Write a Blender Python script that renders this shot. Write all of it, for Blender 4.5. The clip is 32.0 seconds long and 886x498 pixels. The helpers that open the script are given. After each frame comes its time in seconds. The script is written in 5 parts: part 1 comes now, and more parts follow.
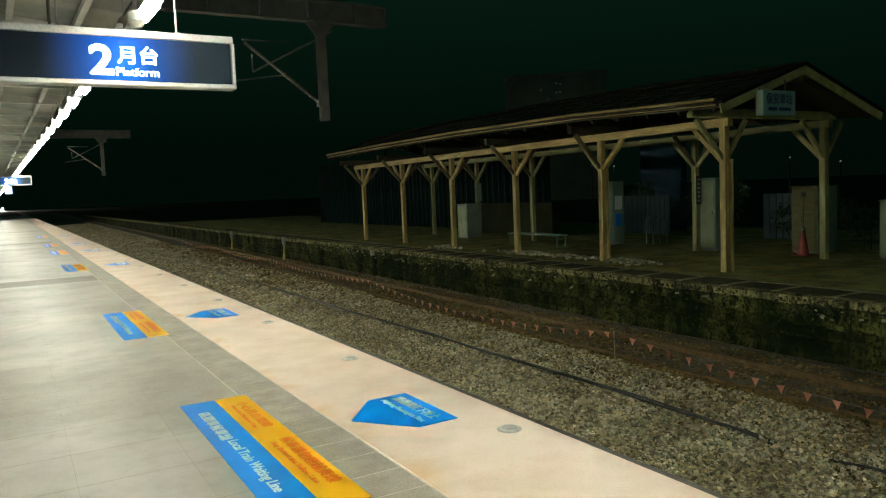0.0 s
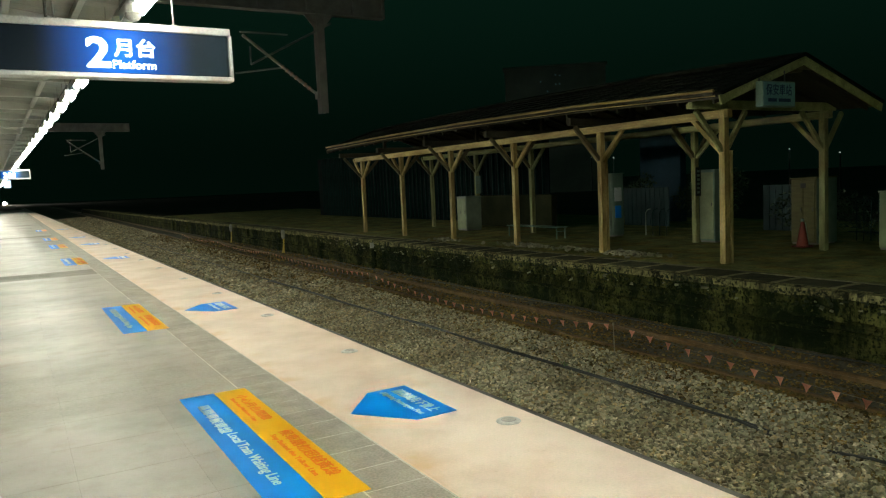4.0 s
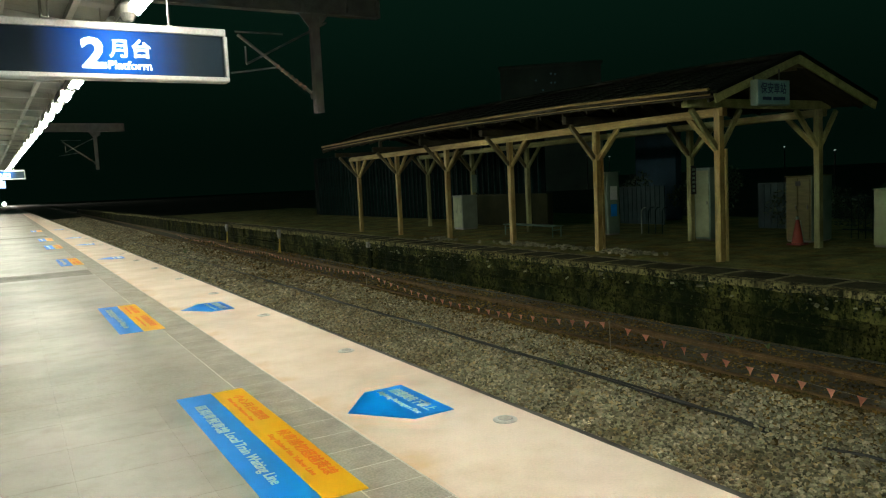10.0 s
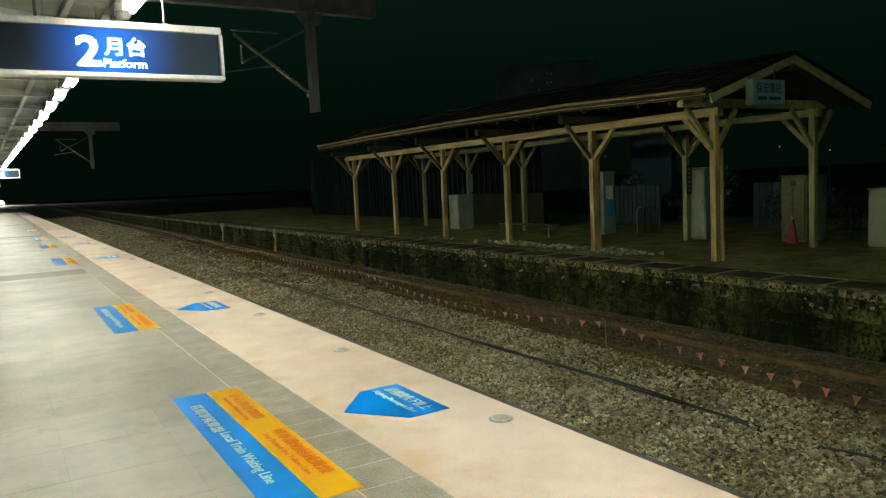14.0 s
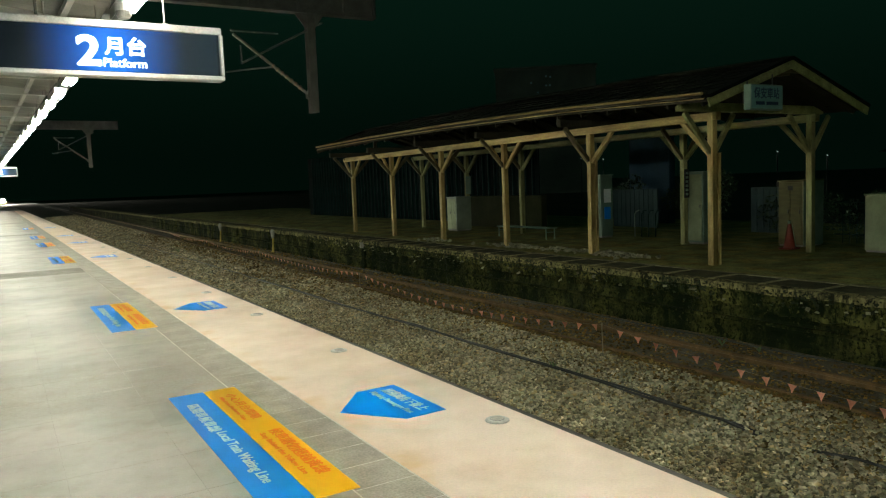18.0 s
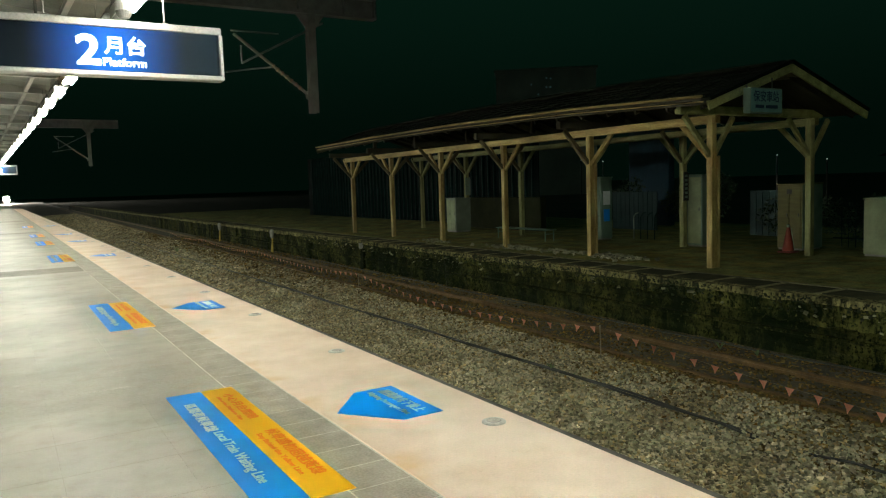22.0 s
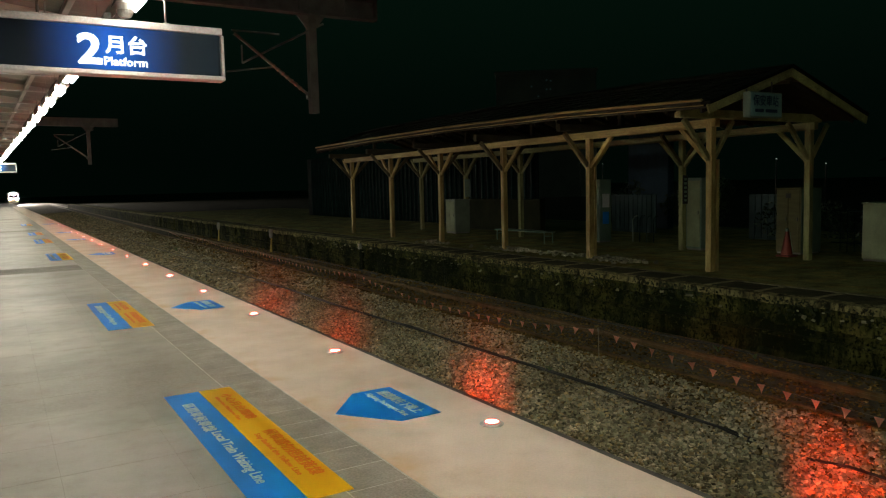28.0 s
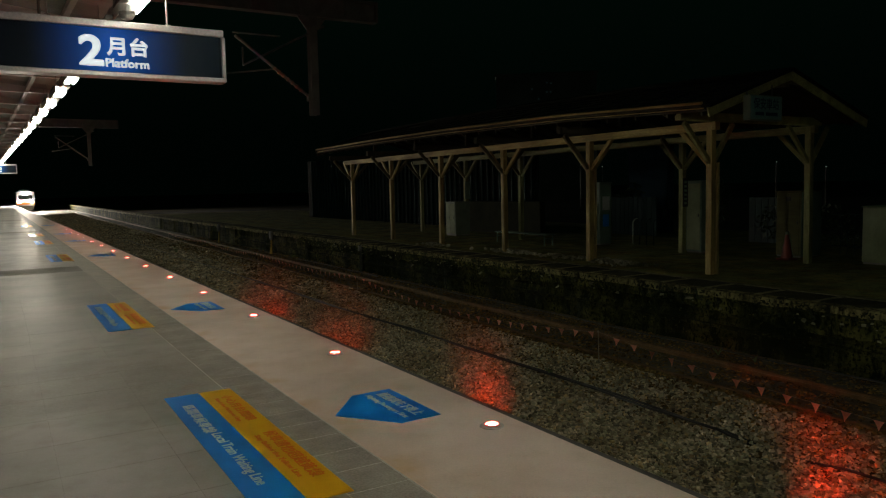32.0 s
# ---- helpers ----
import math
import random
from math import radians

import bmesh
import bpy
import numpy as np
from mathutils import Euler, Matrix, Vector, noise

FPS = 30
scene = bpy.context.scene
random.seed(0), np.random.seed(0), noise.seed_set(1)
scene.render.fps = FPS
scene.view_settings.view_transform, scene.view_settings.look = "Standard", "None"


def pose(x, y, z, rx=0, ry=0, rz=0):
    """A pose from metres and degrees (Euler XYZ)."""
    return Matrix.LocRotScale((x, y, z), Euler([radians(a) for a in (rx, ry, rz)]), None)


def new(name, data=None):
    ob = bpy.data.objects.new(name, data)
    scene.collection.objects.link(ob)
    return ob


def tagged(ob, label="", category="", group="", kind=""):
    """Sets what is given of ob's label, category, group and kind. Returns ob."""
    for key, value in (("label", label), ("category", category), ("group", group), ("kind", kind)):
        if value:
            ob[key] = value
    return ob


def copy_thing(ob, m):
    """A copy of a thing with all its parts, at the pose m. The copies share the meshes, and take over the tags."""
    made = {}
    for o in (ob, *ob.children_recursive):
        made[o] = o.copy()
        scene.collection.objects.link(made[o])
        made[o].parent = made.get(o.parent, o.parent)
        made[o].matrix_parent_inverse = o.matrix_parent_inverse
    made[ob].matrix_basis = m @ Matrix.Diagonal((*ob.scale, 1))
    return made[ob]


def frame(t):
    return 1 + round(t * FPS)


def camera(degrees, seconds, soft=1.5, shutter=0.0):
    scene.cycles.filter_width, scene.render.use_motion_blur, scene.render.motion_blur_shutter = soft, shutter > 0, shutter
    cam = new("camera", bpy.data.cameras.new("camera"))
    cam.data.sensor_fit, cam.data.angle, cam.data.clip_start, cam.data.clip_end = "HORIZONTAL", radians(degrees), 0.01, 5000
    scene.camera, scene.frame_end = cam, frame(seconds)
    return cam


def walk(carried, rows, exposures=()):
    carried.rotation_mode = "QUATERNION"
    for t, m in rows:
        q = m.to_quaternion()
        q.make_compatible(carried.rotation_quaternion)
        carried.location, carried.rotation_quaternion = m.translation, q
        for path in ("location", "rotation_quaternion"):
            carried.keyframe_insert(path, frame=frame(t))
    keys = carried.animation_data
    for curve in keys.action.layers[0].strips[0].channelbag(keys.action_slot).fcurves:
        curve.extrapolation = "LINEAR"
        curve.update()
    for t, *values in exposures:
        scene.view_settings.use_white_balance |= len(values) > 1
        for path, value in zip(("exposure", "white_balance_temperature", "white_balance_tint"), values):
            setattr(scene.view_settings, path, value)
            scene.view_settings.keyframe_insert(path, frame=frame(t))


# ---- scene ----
cam = camera(62.14, 32.0, soft=1.2)

# seconds, place, heading from the platform's line, tilt, lean
PATH = [
    (0, -0.0133, -0.0038, 1.5052, 30.136, -4.497, -2.376),
    (0.5, -0.0121, -0.0023, 1.5056, 30.139, -4.556, -2.375),
    (1, -0.0112, -0.0004, 1.5052, 30.146, -4.623, -2.396),
    (1.5, -0.0101, 0.0006, 1.5045, 30.149, -4.693, -2.417),
    (2, -0.0088, 0.0004, 1.5034, 30.151, -4.767, -2.442),
    (2.5, -0.0082, 0.001, 1.5026, 30.161, -4.851, -2.481),
    (3, -0.0073, 0.0019, 1.5029, 30.163, -4.94, -2.515),
    (3.5, -0.006, -0.0003, 1.5045, 30.146, -5.031, -2.536),
    (5.5, 0.0031, -0.0001, 1.4995, 30.136, -5.129, -2.631),
    (6, 0.0008, -0, 1.4997, 30.172, -5.128, -2.614),
    (6.5, -0.0011, -0.0003, 1.5001, 30.206, -5.127, -2.604),
    (7, -0.0038, -0.0015, 1.5014, 30.241, -5.13, -2.601),
    (7.5, -0.0063, -0.0039, 1.5036, 30.268, -5.132, -2.62),
    (8, -0.0081, -0.0063, 1.505, 30.295, -5.132, -2.662),
    (8.5, -0.0097, -0.0083, 1.5063, 30.327, -5.139, -2.702),
    (9, -0.0107, -0.0094, 1.5075, 30.362, -5.152, -2.724),
    (9.5, -0.0104, -0.0103, 1.508, 30.394, -5.161, -2.736),
    (10, -0.0101, -0.0106, 1.5081, 30.427, -5.171, -2.754),
    (10.5, -0.0105, -0.0097, 1.5077, 30.466, -5.178, -2.77),
    (11, -0.0109, -0.0087, 1.5073, 30.507, -5.185, -2.772),
    (11.5, -0.01, -0.01, 1.5075, 30.539, -5.192, -2.773),
    (12, -0.0085, -0.0114, 1.5073, 30.568, -5.193, -2.773),
    (12.5, -0.0084, -0.0116, 1.5061, 30.607, -5.193, -2.766),
    (13, -0.0086, -0.0116, 1.5046, 30.648, -5.199, -2.758),
    (13.5, -0.0076, -0.0105, 1.5039, 30.687, -5.212, -2.737),
    (14, -0.0083, -0.0089, 1.5041, 30.739, -5.226, -2.692),
    (14.5, -0.0102, -0.003, 1.5035, 30.81, -5.237, -2.62),
    (16.5, -0.0183, -0.0128, 1.5058, 30.919, -5.202, -2.322),
    (17, -0.0194, -0.0169, 1.5062, 30.926, -5.163, -2.265),
    (17.5, -0.0198, -0.0218, 1.5059, 30.926, -5.125, -2.23),
    (18, -0.0184, -0.0239, 1.5042, 30.93, -5.088, -2.203),
    (18.5, -0.0147, -0.0252, 1.5029, 30.92, -5.062, -2.179),
    (19, -0.0099, -0.0297, 1.5029, 30.886, -5.045, -2.156),
    (19.5, -0.0076, -0.0356, 1.5046, 30.859, -5.038, -2.132),
    (20, -0.0079, -0.0365, 1.5062, 30.861, -5.037, -2.115),
    (20.5, -0.0092, -0.0346, 1.5074, 30.881, -5.035, -2.088),
    (21, -0.0101, -0.0342, 1.5083, 30.902, -5.026, -2.025),
    (21.5, -0.0107, -0.0343, 1.5078, 30.931, -5.014, -1.926),
    (22, -0.0119, -0.0327, 1.5067, 30.978, -5.01, -1.818),
    (22.5, -0.0118, -0.0304, 1.5044, 31.018, -5.011, -1.725),
    (23, -0.01, -0.0299, 1.5024, 31.034, -5.022, -1.648),
    (23.5, -0.0089, -0.0311, 1.5024, 31.04, -5.037, -1.594),
    (24, -0.0085, -0.0327, 1.5025, 31.042, -5.039, -1.557),
    (24.5, -0.0099, -0.0347, 1.503, 31.046, -5.032, -1.524),
    (25, -0.0126, -0.0377, 1.5049, 31.047, -5.029, -1.506),
    (25.5, -0.0144, -0.0388, 1.5072, 31.052, -5.027, -1.507),
    (27.5, -0.0159, -0.0374, 1.5092, 31.05, -4.953, -1.403),
    (28, -0.0181, -0.0363, 1.5115, 31.072, -4.923, -1.36),
    (28.5, -0.0202, -0.0353, 1.5115, 31.1, -4.884, -1.314),
    (29, -0.0217, -0.0354, 1.5104, 31.115, -4.845, -1.263),
    (29.5, -0.0225, -0.0363, 1.5107, 31.118, -4.82, -1.207),
    (30, -0.023, -0.0344, 1.5117, 31.121, -4.806, -1.166),
    (30.5, -0.0236, -0.0317, 1.5118, 31.126, -4.789, -1.149),
    (31, -0.0242, -0.0323, 1.5113, 31.124, -4.763, -1.151),
    (31.5, -0.0239, -0.0351, 1.5111, 31.105, -4.748, -1.171),
    (32, -0.0234, -0.0393, 1.5114, 31.077, -4.747, -1.211),
]


def held(x, y, z, heading, tilt, lean):
    return pose(x, y, z, 90 + tilt, 0, -heading) @ pose(0, 0, 0, 0, 0, lean)


# stops over time; the picture warms a little while the red edge lights are lit
STOPS = [(0, 0.0), (24.2, 0.0), (25, -0.42), (28, -0.95), (30, -1.5), (31.4, -1.9), (32, -2.25)]
WINK = [(round(12.9 + 58.93 * k) / 30, round(42.4 + 58.83 * k) / 30) for k in range(17)]
EXPOSURE = [(0, 0.0, 6500, 4)]
for on, off in WINK:
    for t, lit in ((on, 0), (on + 2 / 30, 1), (off, 1), (off + 2 / 30, 0)):
        if 0 < t < 32:
            warm = lit * float(np.interp(t, (24, 28, 31), (1, 0.45, 0.35)))
            EXPOSURE.append((t, float(np.interp(t, *zip(*STOPS))) + 0.12 * warm, 6500 + 700 * warm, 4 + 14 * warm))
EXPOSURE.append((32, -2.2, 6745, 10))
walk(cam, [(t, held(*p)) for t, *p in PATH], EXPOSURE)

# ---- world and light ----
world = bpy.data.worlds.new("night_sky")
world.use_nodes = True
scene.world = world
# a murky overcast night sky, darker towards the unlit land
wt = world.node_tree
way, part_z, rise, tone = (wt.nodes.new(k) for k in ("ShaderNodeTexCoord", "ShaderNodeSeparateXYZ", "ShaderNodeMapRange", "ShaderNodeMix"))
rise.interpolation_type = "SMOOTHSTEP"
rise.inputs[1].default_value, rise.inputs[2].default_value = 0.03, 0.3
tone.data_type = "RGBA"
tone.inputs[6].default_value, tone.inputs[7].default_value = (0.024, 0.12, 0.07, 1), (0.075, 0.36, 0.215, 1)
wt.links.new(way.outputs["Generated"], part_z.inputs[0])
wt.links.new(part_z.outputs[2], rise.inputs[0])
wt.links.new(rise.outputs[0], tone.inputs[0])
wt.links.new(tone.outputs[2], wt.nodes["Background"].inputs[0])
wt.nodes["Background"].inputs[1].default_value = 0.027

LAMP = 160.0       # platform luminaires
RED = 1000.0        # platform edge lights
BEAM = 900000.0      # added unseen lamps under the coping that redden the ballast


# ---- materials ----
def srgb(r, g, b):
    return tuple(((c / 255 + 0.055) / 1.055) ** 2.4 if c > 10 else c / 255 / 12.92 for c in (r, g, b))


def material(name, base, other=None, scale=3.0, rough=0.6, metal=0.0, bump=0.0, grain=60.0, spread=0.12, stretch=(1, 1, 1), per_object=0.0, island=0.0, rough_var=0.1):
    """Two scales of variation: broad stains between base and other, fine grain, bump."""
    m = bpy.data.materials.new(name)
    m.use_nodes = True
    t = m.node_tree
    b = t.nodes["Principled BSDF"]
    link = t.links.new
    co = t.nodes.new("ShaderNodeTexCoord")
    mp = t.nodes.new("ShaderNodeMapping")
    mp.inputs["Scale"].default_value = stretch
    if per_object:
        geo = t.nodes.new("ShaderNodeNewGeometry")
        link(geo.outputs["Position"], mp.inputs[0])
    else:
        link(co.outputs["Object"], mp.inputs[0])
    n1 = t.nodes.new("ShaderNodeTexNoise")
    n1.inputs["Scale"].default_value, n1.inputs["Detail"].default_value, n1.inputs["Roughness"].default_value = scale, 5, 0.62
    link(mp.outputs[0], n1.inputs["Vector"])
    n2 = t.nodes.new("ShaderNodeTexNoise")
    n2.inputs["Scale"].default_value, n2.inputs["Detail"].default_value = grain, 3
    link(mp.outputs[0], n2.inputs["Vector"])
    ramp = t.nodes.new("ShaderNodeMapRange")
    ramp.inputs[1].default_value, ramp.inputs[2].default_value = 0.38, 0.64
    link(n1.outputs[0], ramp.inputs[0])
    mix = t.nodes.new("ShaderNodeMix")
    mix.data_type = "RGBA"
    mix.inputs[6].default_value = (*base, 1)
    mix.inputs[7].default_value = (*(other or tuple(c * 0.7 for c in base)), 1)
    link(ramp.outputs[0], mix.inputs[0])
    hsv = t.nodes.new("ShaderNodeHueSaturation")
    val = t.nodes.new("ShaderNodeMapRange")
    val.inputs[1].default_value, val.inputs[2].default_value = 0.3, 0.7
    val.inputs[3].default_value, val.inputs[4].default_value = 1 - spread, 1 + spread
    link(n2.outputs[0], val.inputs[0])
    out = val.outputs[0]
    for amount, node, socket in ((per_object, "ShaderNodeObjectInfo", "Random"), (island, "ShaderNodeNewGeometry", "Random Per Island")):
        if amount:
            src = t.nodes.new(node)
            r = t.nodes.new("ShaderNodeMapRange")
            r.inputs[3].default_value, r.inputs[4].default_value = 1 - amount, 1 + amount
            link(src.outputs[socket], r.inputs[0])
            mu = t.nodes.new("ShaderNodeMath")
            mu.operation = "MULTIPLY"
            link(out, mu.inputs[0])
            link(r.outputs[0], mu.inputs[1])
            out = mu.outputs[0]
    link(out, hsv.inputs["Value"])
    link(mix.outputs[2], hsv.inputs["Color"])
    link(hsv.outputs[0], b.inputs["Base Color"])
    rr = t.nodes.new("ShaderNodeMapRange")
    rr.inputs[3].default_value, rr.inputs[4].default_value = max(0.03, rough - rough_var), min(1, rough + rough_var)
    link(n1.outputs[0], rr.inputs[0])
    link(rr.outputs[0], b.inputs["Roughness"])
    b.inputs["Metallic"].default_value = metal
    if bump:
        bp = t.nodes.new("ShaderNodeBump")
        bp.inputs["Strength"].default_value, bp.inputs["Distance"].default_value = bump, 0.01
        link(n2.outputs[0], bp.inputs["Height"])
        link(bp.outputs[0], b.inputs["Normal"])
    return m


def glow(name, colour, strength):
    m = bpy.data.materials.new(name)
    m.use_nodes = True
    b = m.node_tree.nodes["Principled BSDF"]
    b.inputs["Base Color"].default_value = (*(min(1, c) * 0.7 for c in colour), 1)
    b.inputs["Emission Color"].default_value = (*colour, 1)
    b.inputs["Emission Strength"].default_value = strength
    return m


M = {
    "slab": material("floor_slab", (0.43, 0.395, 0.34), (0.335, 0.302, 0.256), 0.5, 0.5, 0, 0.06, 90, 0.05, per_object=0.05),
    "band": material("band_tile", (0.39, 0.35, 0.29), (0.31, 0.275, 0.225), 5, 0.6, 0, 0.15, 70, 0.2, per_object=0.07),
    "darkrow": material("dark_cross_tile", (0.29, 0.275, 0.23), (0.235, 0.22, 0.185), 5, 0.75, 0, 0.15, 70, 0.15, per_object=0.06),
    "coping": material("coping_concrete", (0.84, 0.695, 0.585), (0.70, 0.56, 0.45), 1.0, 0.55, 0, 0.1, 70, 0.05),
    "slab_joint": material("grey_slab_joint", (0.22, 0.2, 0.17), None, 4, 0.7),
    "grout": material("pale_grout", (0.66, 0.61, 0.52), None, 4, 0.8),
    "rubber": material("edge_rubber", (0.09, 0.078, 0.06), None, 6, 0.7, 0, 0.2),
    "concrete": material("concrete", (0.36, 0.35, 0.32), (0.24, 0.23, 0.21), 1.5, 0.8, 0, 0.3, 40, 0.1),
    "blue": material("blue_film", srgb(10, 150, 252), srgb(16, 138, 238), 2, 0.35, 0, 0.03, 80, 0.04),
    "yellow": material("yellow_film", srgb(255, 196, 24), srgb(255, 184, 22), 2, 0.35, 0, 0.03, 80, 0.04),
    "white_print": material("white_print", (0.93, 0.94, 0.95), (0.86, 0.88, 0.89), 5, 0.4),
    "red_print": material("orange_red_print", srgb(252, 130, 36), srgb(246, 120, 30), 5, 0.4),
    "steel": material("brushed_steel", (0.4, 0.39, 0.35), (0.3, 0.29, 0.27), 6, 0.4, 0.35, 0.05, 120),
    "ring": material("turned_steel_ring", (0.66, 0.64, 0.58), (0.5, 0.48, 0.44), 14, 0.35, 0.15, 0.05, 120),
    "white_steel": material("white_painted_steel", (0.72, 0.72, 0.68), (0.6, 0.6, 0.56), 1.5, 0.45, 0, 0.05, 60, 0.04),
    "deck": material("painted_roof_deck", (0.40, 0.41, 0.37), (0.31, 0.32, 0.285), 1.2, 0.5, 0, 0.05),
    "galv": material("galvanised_steel", (0.18, 0.185, 0.165), (0.13, 0.13, 0.115), 3, 0.5, 0.5, 0.1, 50),
    "porcelain": material("brown_porcelain", (0.3, 0.2, 0.15), None, 5, 0.2),
    "black_panel": material("sign_black_panel", (0.010, 0.016, 0.022), (0.016, 0.024, 0.03), 2, 0.22),
    "alu": material("sign_aluminium", (0.72, 0.72, 0.7), (0.6, 0.6, 0.58), 3, 0.35, 0.4),
    "rust_rail": material("rusty_rail", (0.15, 0.086, 0.024), (0.08, 0.046, 0.013), 6, 0.75, 0.1, 0.3, 60, 0.2),
    "shiny_rail": material("polished_rail", (0.4, 0.38, 0.36), None, 6, 0.3, 0.9),
    "sleeper": material("wood_sleeper", (0.065, 0.043, 0.014), (0.035, 0.026, 0.01), 4, 0.85, 0, 0.5, 30, 0.2, (1, 6, 6), per_object=0.2),
    "c_sleeper": material("concrete_sleeper", (0.36, 0.35, 0.33), (0.26, 0.25, 0.23), 4, 0.8, 0, 0.2, 50, 0.1, per_object=0.1),
    "stone": material("ballast_stone", (0.43, 0.39, 0.275), (0.28, 0.232, 0.14), 1.3, 0.75, 0, 0.3, 40, 0.2, island=0.62),
    "rust_stone": material("rusty_ballast_stone", (0.20, 0.142, 0.048), (0.11, 0.076, 0.025), 1.2, 0.85, 0, 0.3, 40, 0.2, island=0.5),
    "bed": material("ballast_fines", (0.11, 0.095, 0.06), (0.07, 0.058, 0.036), 3, 0.95, 0, 0.8, 30, 0.3),
    "soil": material("dark_soil", (0.07, 0.06, 0.045), (0.04, 0.04, 0.03), 0.4, 0.95, 0, 0.6, 12, 0.25),
    "oldtop": material("old_platform_surface", (0.25, 0.265, 0.095), (0.13, 0.125, 0.045), 1.5, 0.9, 0, 0.7, 30, 0.35),
    "oldslab": material("old_coping_slab", (0.075, 0.075, 0.036), (0.035, 0.036, 0.02), 2.2, 0.9, 0, 0.6, 30, 0.25, per_object=0.2),
    "joint": material("pale_slab_joint", (0.34, 0.31, 0.15), (0.08, 0.08, 0.038), 2.6, 0.9, 0, 0.5, 25, 0.3),
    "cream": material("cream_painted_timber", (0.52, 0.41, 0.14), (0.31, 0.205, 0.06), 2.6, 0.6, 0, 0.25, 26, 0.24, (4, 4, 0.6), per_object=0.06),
    # darker copy of the cream: weaker lamp light is put into the colour
    "creamold": material("shaded_cream_timber", (0.33, 0.34, 0.14), (0.19, 0.185, 0.07), 2.8, 0.7, 0, 0.25, 26, 0.25, (4, 4, 0.7), per_object=0.08),
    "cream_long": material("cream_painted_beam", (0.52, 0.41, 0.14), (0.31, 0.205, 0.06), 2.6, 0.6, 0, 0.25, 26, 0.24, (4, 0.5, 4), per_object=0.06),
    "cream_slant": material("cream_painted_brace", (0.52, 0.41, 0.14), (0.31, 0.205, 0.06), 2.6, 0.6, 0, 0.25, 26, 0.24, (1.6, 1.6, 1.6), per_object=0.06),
    "creamold_slant": material("shaded_cream_brace", (0.33, 0.34, 0.14), (0.19, 0.185, 0.07), 2.8, 0.7, 0, 0.25, 26, 0.25, (1.6, 1.6, 1.6), per_object=0.08),
    "creamold_long": material("shaded_cream_beam", (0.33, 0.34, 0.14), (0.19, 0.185, 0.07), 2.8, 0.7, 0, 0.25, 26, 0.25, (4, 0.5, 4), per_object=0.08),
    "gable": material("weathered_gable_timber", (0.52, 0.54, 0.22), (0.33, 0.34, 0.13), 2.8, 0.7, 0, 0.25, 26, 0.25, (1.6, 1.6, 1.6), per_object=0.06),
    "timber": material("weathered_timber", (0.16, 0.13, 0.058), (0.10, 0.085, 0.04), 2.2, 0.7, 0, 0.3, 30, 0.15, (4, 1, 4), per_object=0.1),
    "copper": material("copper_brown_gutter", (0.54, 0.39, 0.15), (0.40, 0.28, 0.10), 1.0, 0.36, 0.6, 0.0, 40, 0.06),
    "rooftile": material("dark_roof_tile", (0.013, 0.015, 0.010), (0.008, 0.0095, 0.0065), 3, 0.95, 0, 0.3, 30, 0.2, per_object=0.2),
    # soffit boards; the shade under the roof is put into the dark tone
    "board": material("shade_toned_board", (0.05, 0.044, 0.022), (0.033, 0.03, 0.017), 2, 0.9, 0, 0.2, 30, 0.15, (1, 6, 1)),
    "signwhite": material("faded_white_sign", (0.26, 0.37, 0.28), (0.21, 0.31, 0.235), 4, 0.5),
    "signface": material("faded_blue_sign_face", (0.26, 0.5, 0.48), (0.21, 0.42, 0.40), 5, 0.5),
    "signblue": material("navy_lettering", (0.02, 0.06, 0.14), None, 4, 0.5),
    "black": material("black_paint", (0.015, 0.015, 0.015), None, 4, 0.5),
    "greybox": material("grey_cabinet_paint", (0.27, 0.32, 0.24), (0.21, 0.25, 0.19), 3, 0.5, 0, 0.05, 40, 0.06),
    "palebox": material("pale_cabinet_paint", (0.33, 0.38, 0.21), (0.25, 0.29, 0.16), 3, 0.5, 0, 0.05, 40, 0.06),
    "ply": material("brown_plywood", (0.135, 0.125, 0.04), (0.095, 0.088, 0.028), 3, 0.7, 0, 0.2, 40, 0.12, (1, 1, 5)),
    "tealbox": material("pale_green_paint", (0.19, 0.28, 0.21), (0.14, 0.22, 0.165), 3, 0.5),
    "teal": material("dull_teal_wall", (0.022, 0.062, 0.095), (0.015, 0.042, 0.065), 1.2, 0.8, 0, 0.2, 20, 0.15),
    "tealfence": material("dull_teal_sheet", (0.016, 0.046, 0.044), (0.01, 0.03, 0.03), 1.2, 0.7, 0, 0.2, 20, 0.2),
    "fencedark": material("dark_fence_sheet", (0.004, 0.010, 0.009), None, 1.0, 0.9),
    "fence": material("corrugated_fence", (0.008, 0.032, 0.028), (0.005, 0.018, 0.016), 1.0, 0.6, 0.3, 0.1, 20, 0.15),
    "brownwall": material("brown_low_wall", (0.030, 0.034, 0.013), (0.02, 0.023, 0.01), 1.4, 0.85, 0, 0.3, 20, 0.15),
    "cone": material("orange_cone_plastic", (0.28, 0.038, 0.018), (0.2, 0.03, 0.016), 5, 0.5),
    "flag": material("pale_red_pennant", (0.72, 0.31, 0.22), (0.60, 0.24, 0.17), 5, 0.7, per_object=0.15),
    "cord": material("pale_cord", (0.26, 0.225, 0.16), None, 5, 0.8),
    "cable": material("black_cable", (0.018, 0.02, 0.018), (0.035, 0.035, 0.03), 5, 0.5),
    "yellowpipe": material("yellow_paint", (0.5, 0.36, 0.05), (0.36, 0.26, 0.05), 5, 0.6),
    "bench": material("green_grey_bench", (0.13, 0.24, 0.17), None, 5, 0.5, 0.0),
    "rubble": material("broken_mortar", (0.30, 0.29, 0.185), (0.18, 0.175, 0.11), 5, 0.9, 0, 0.4, 30, 0.15, island=0.3),
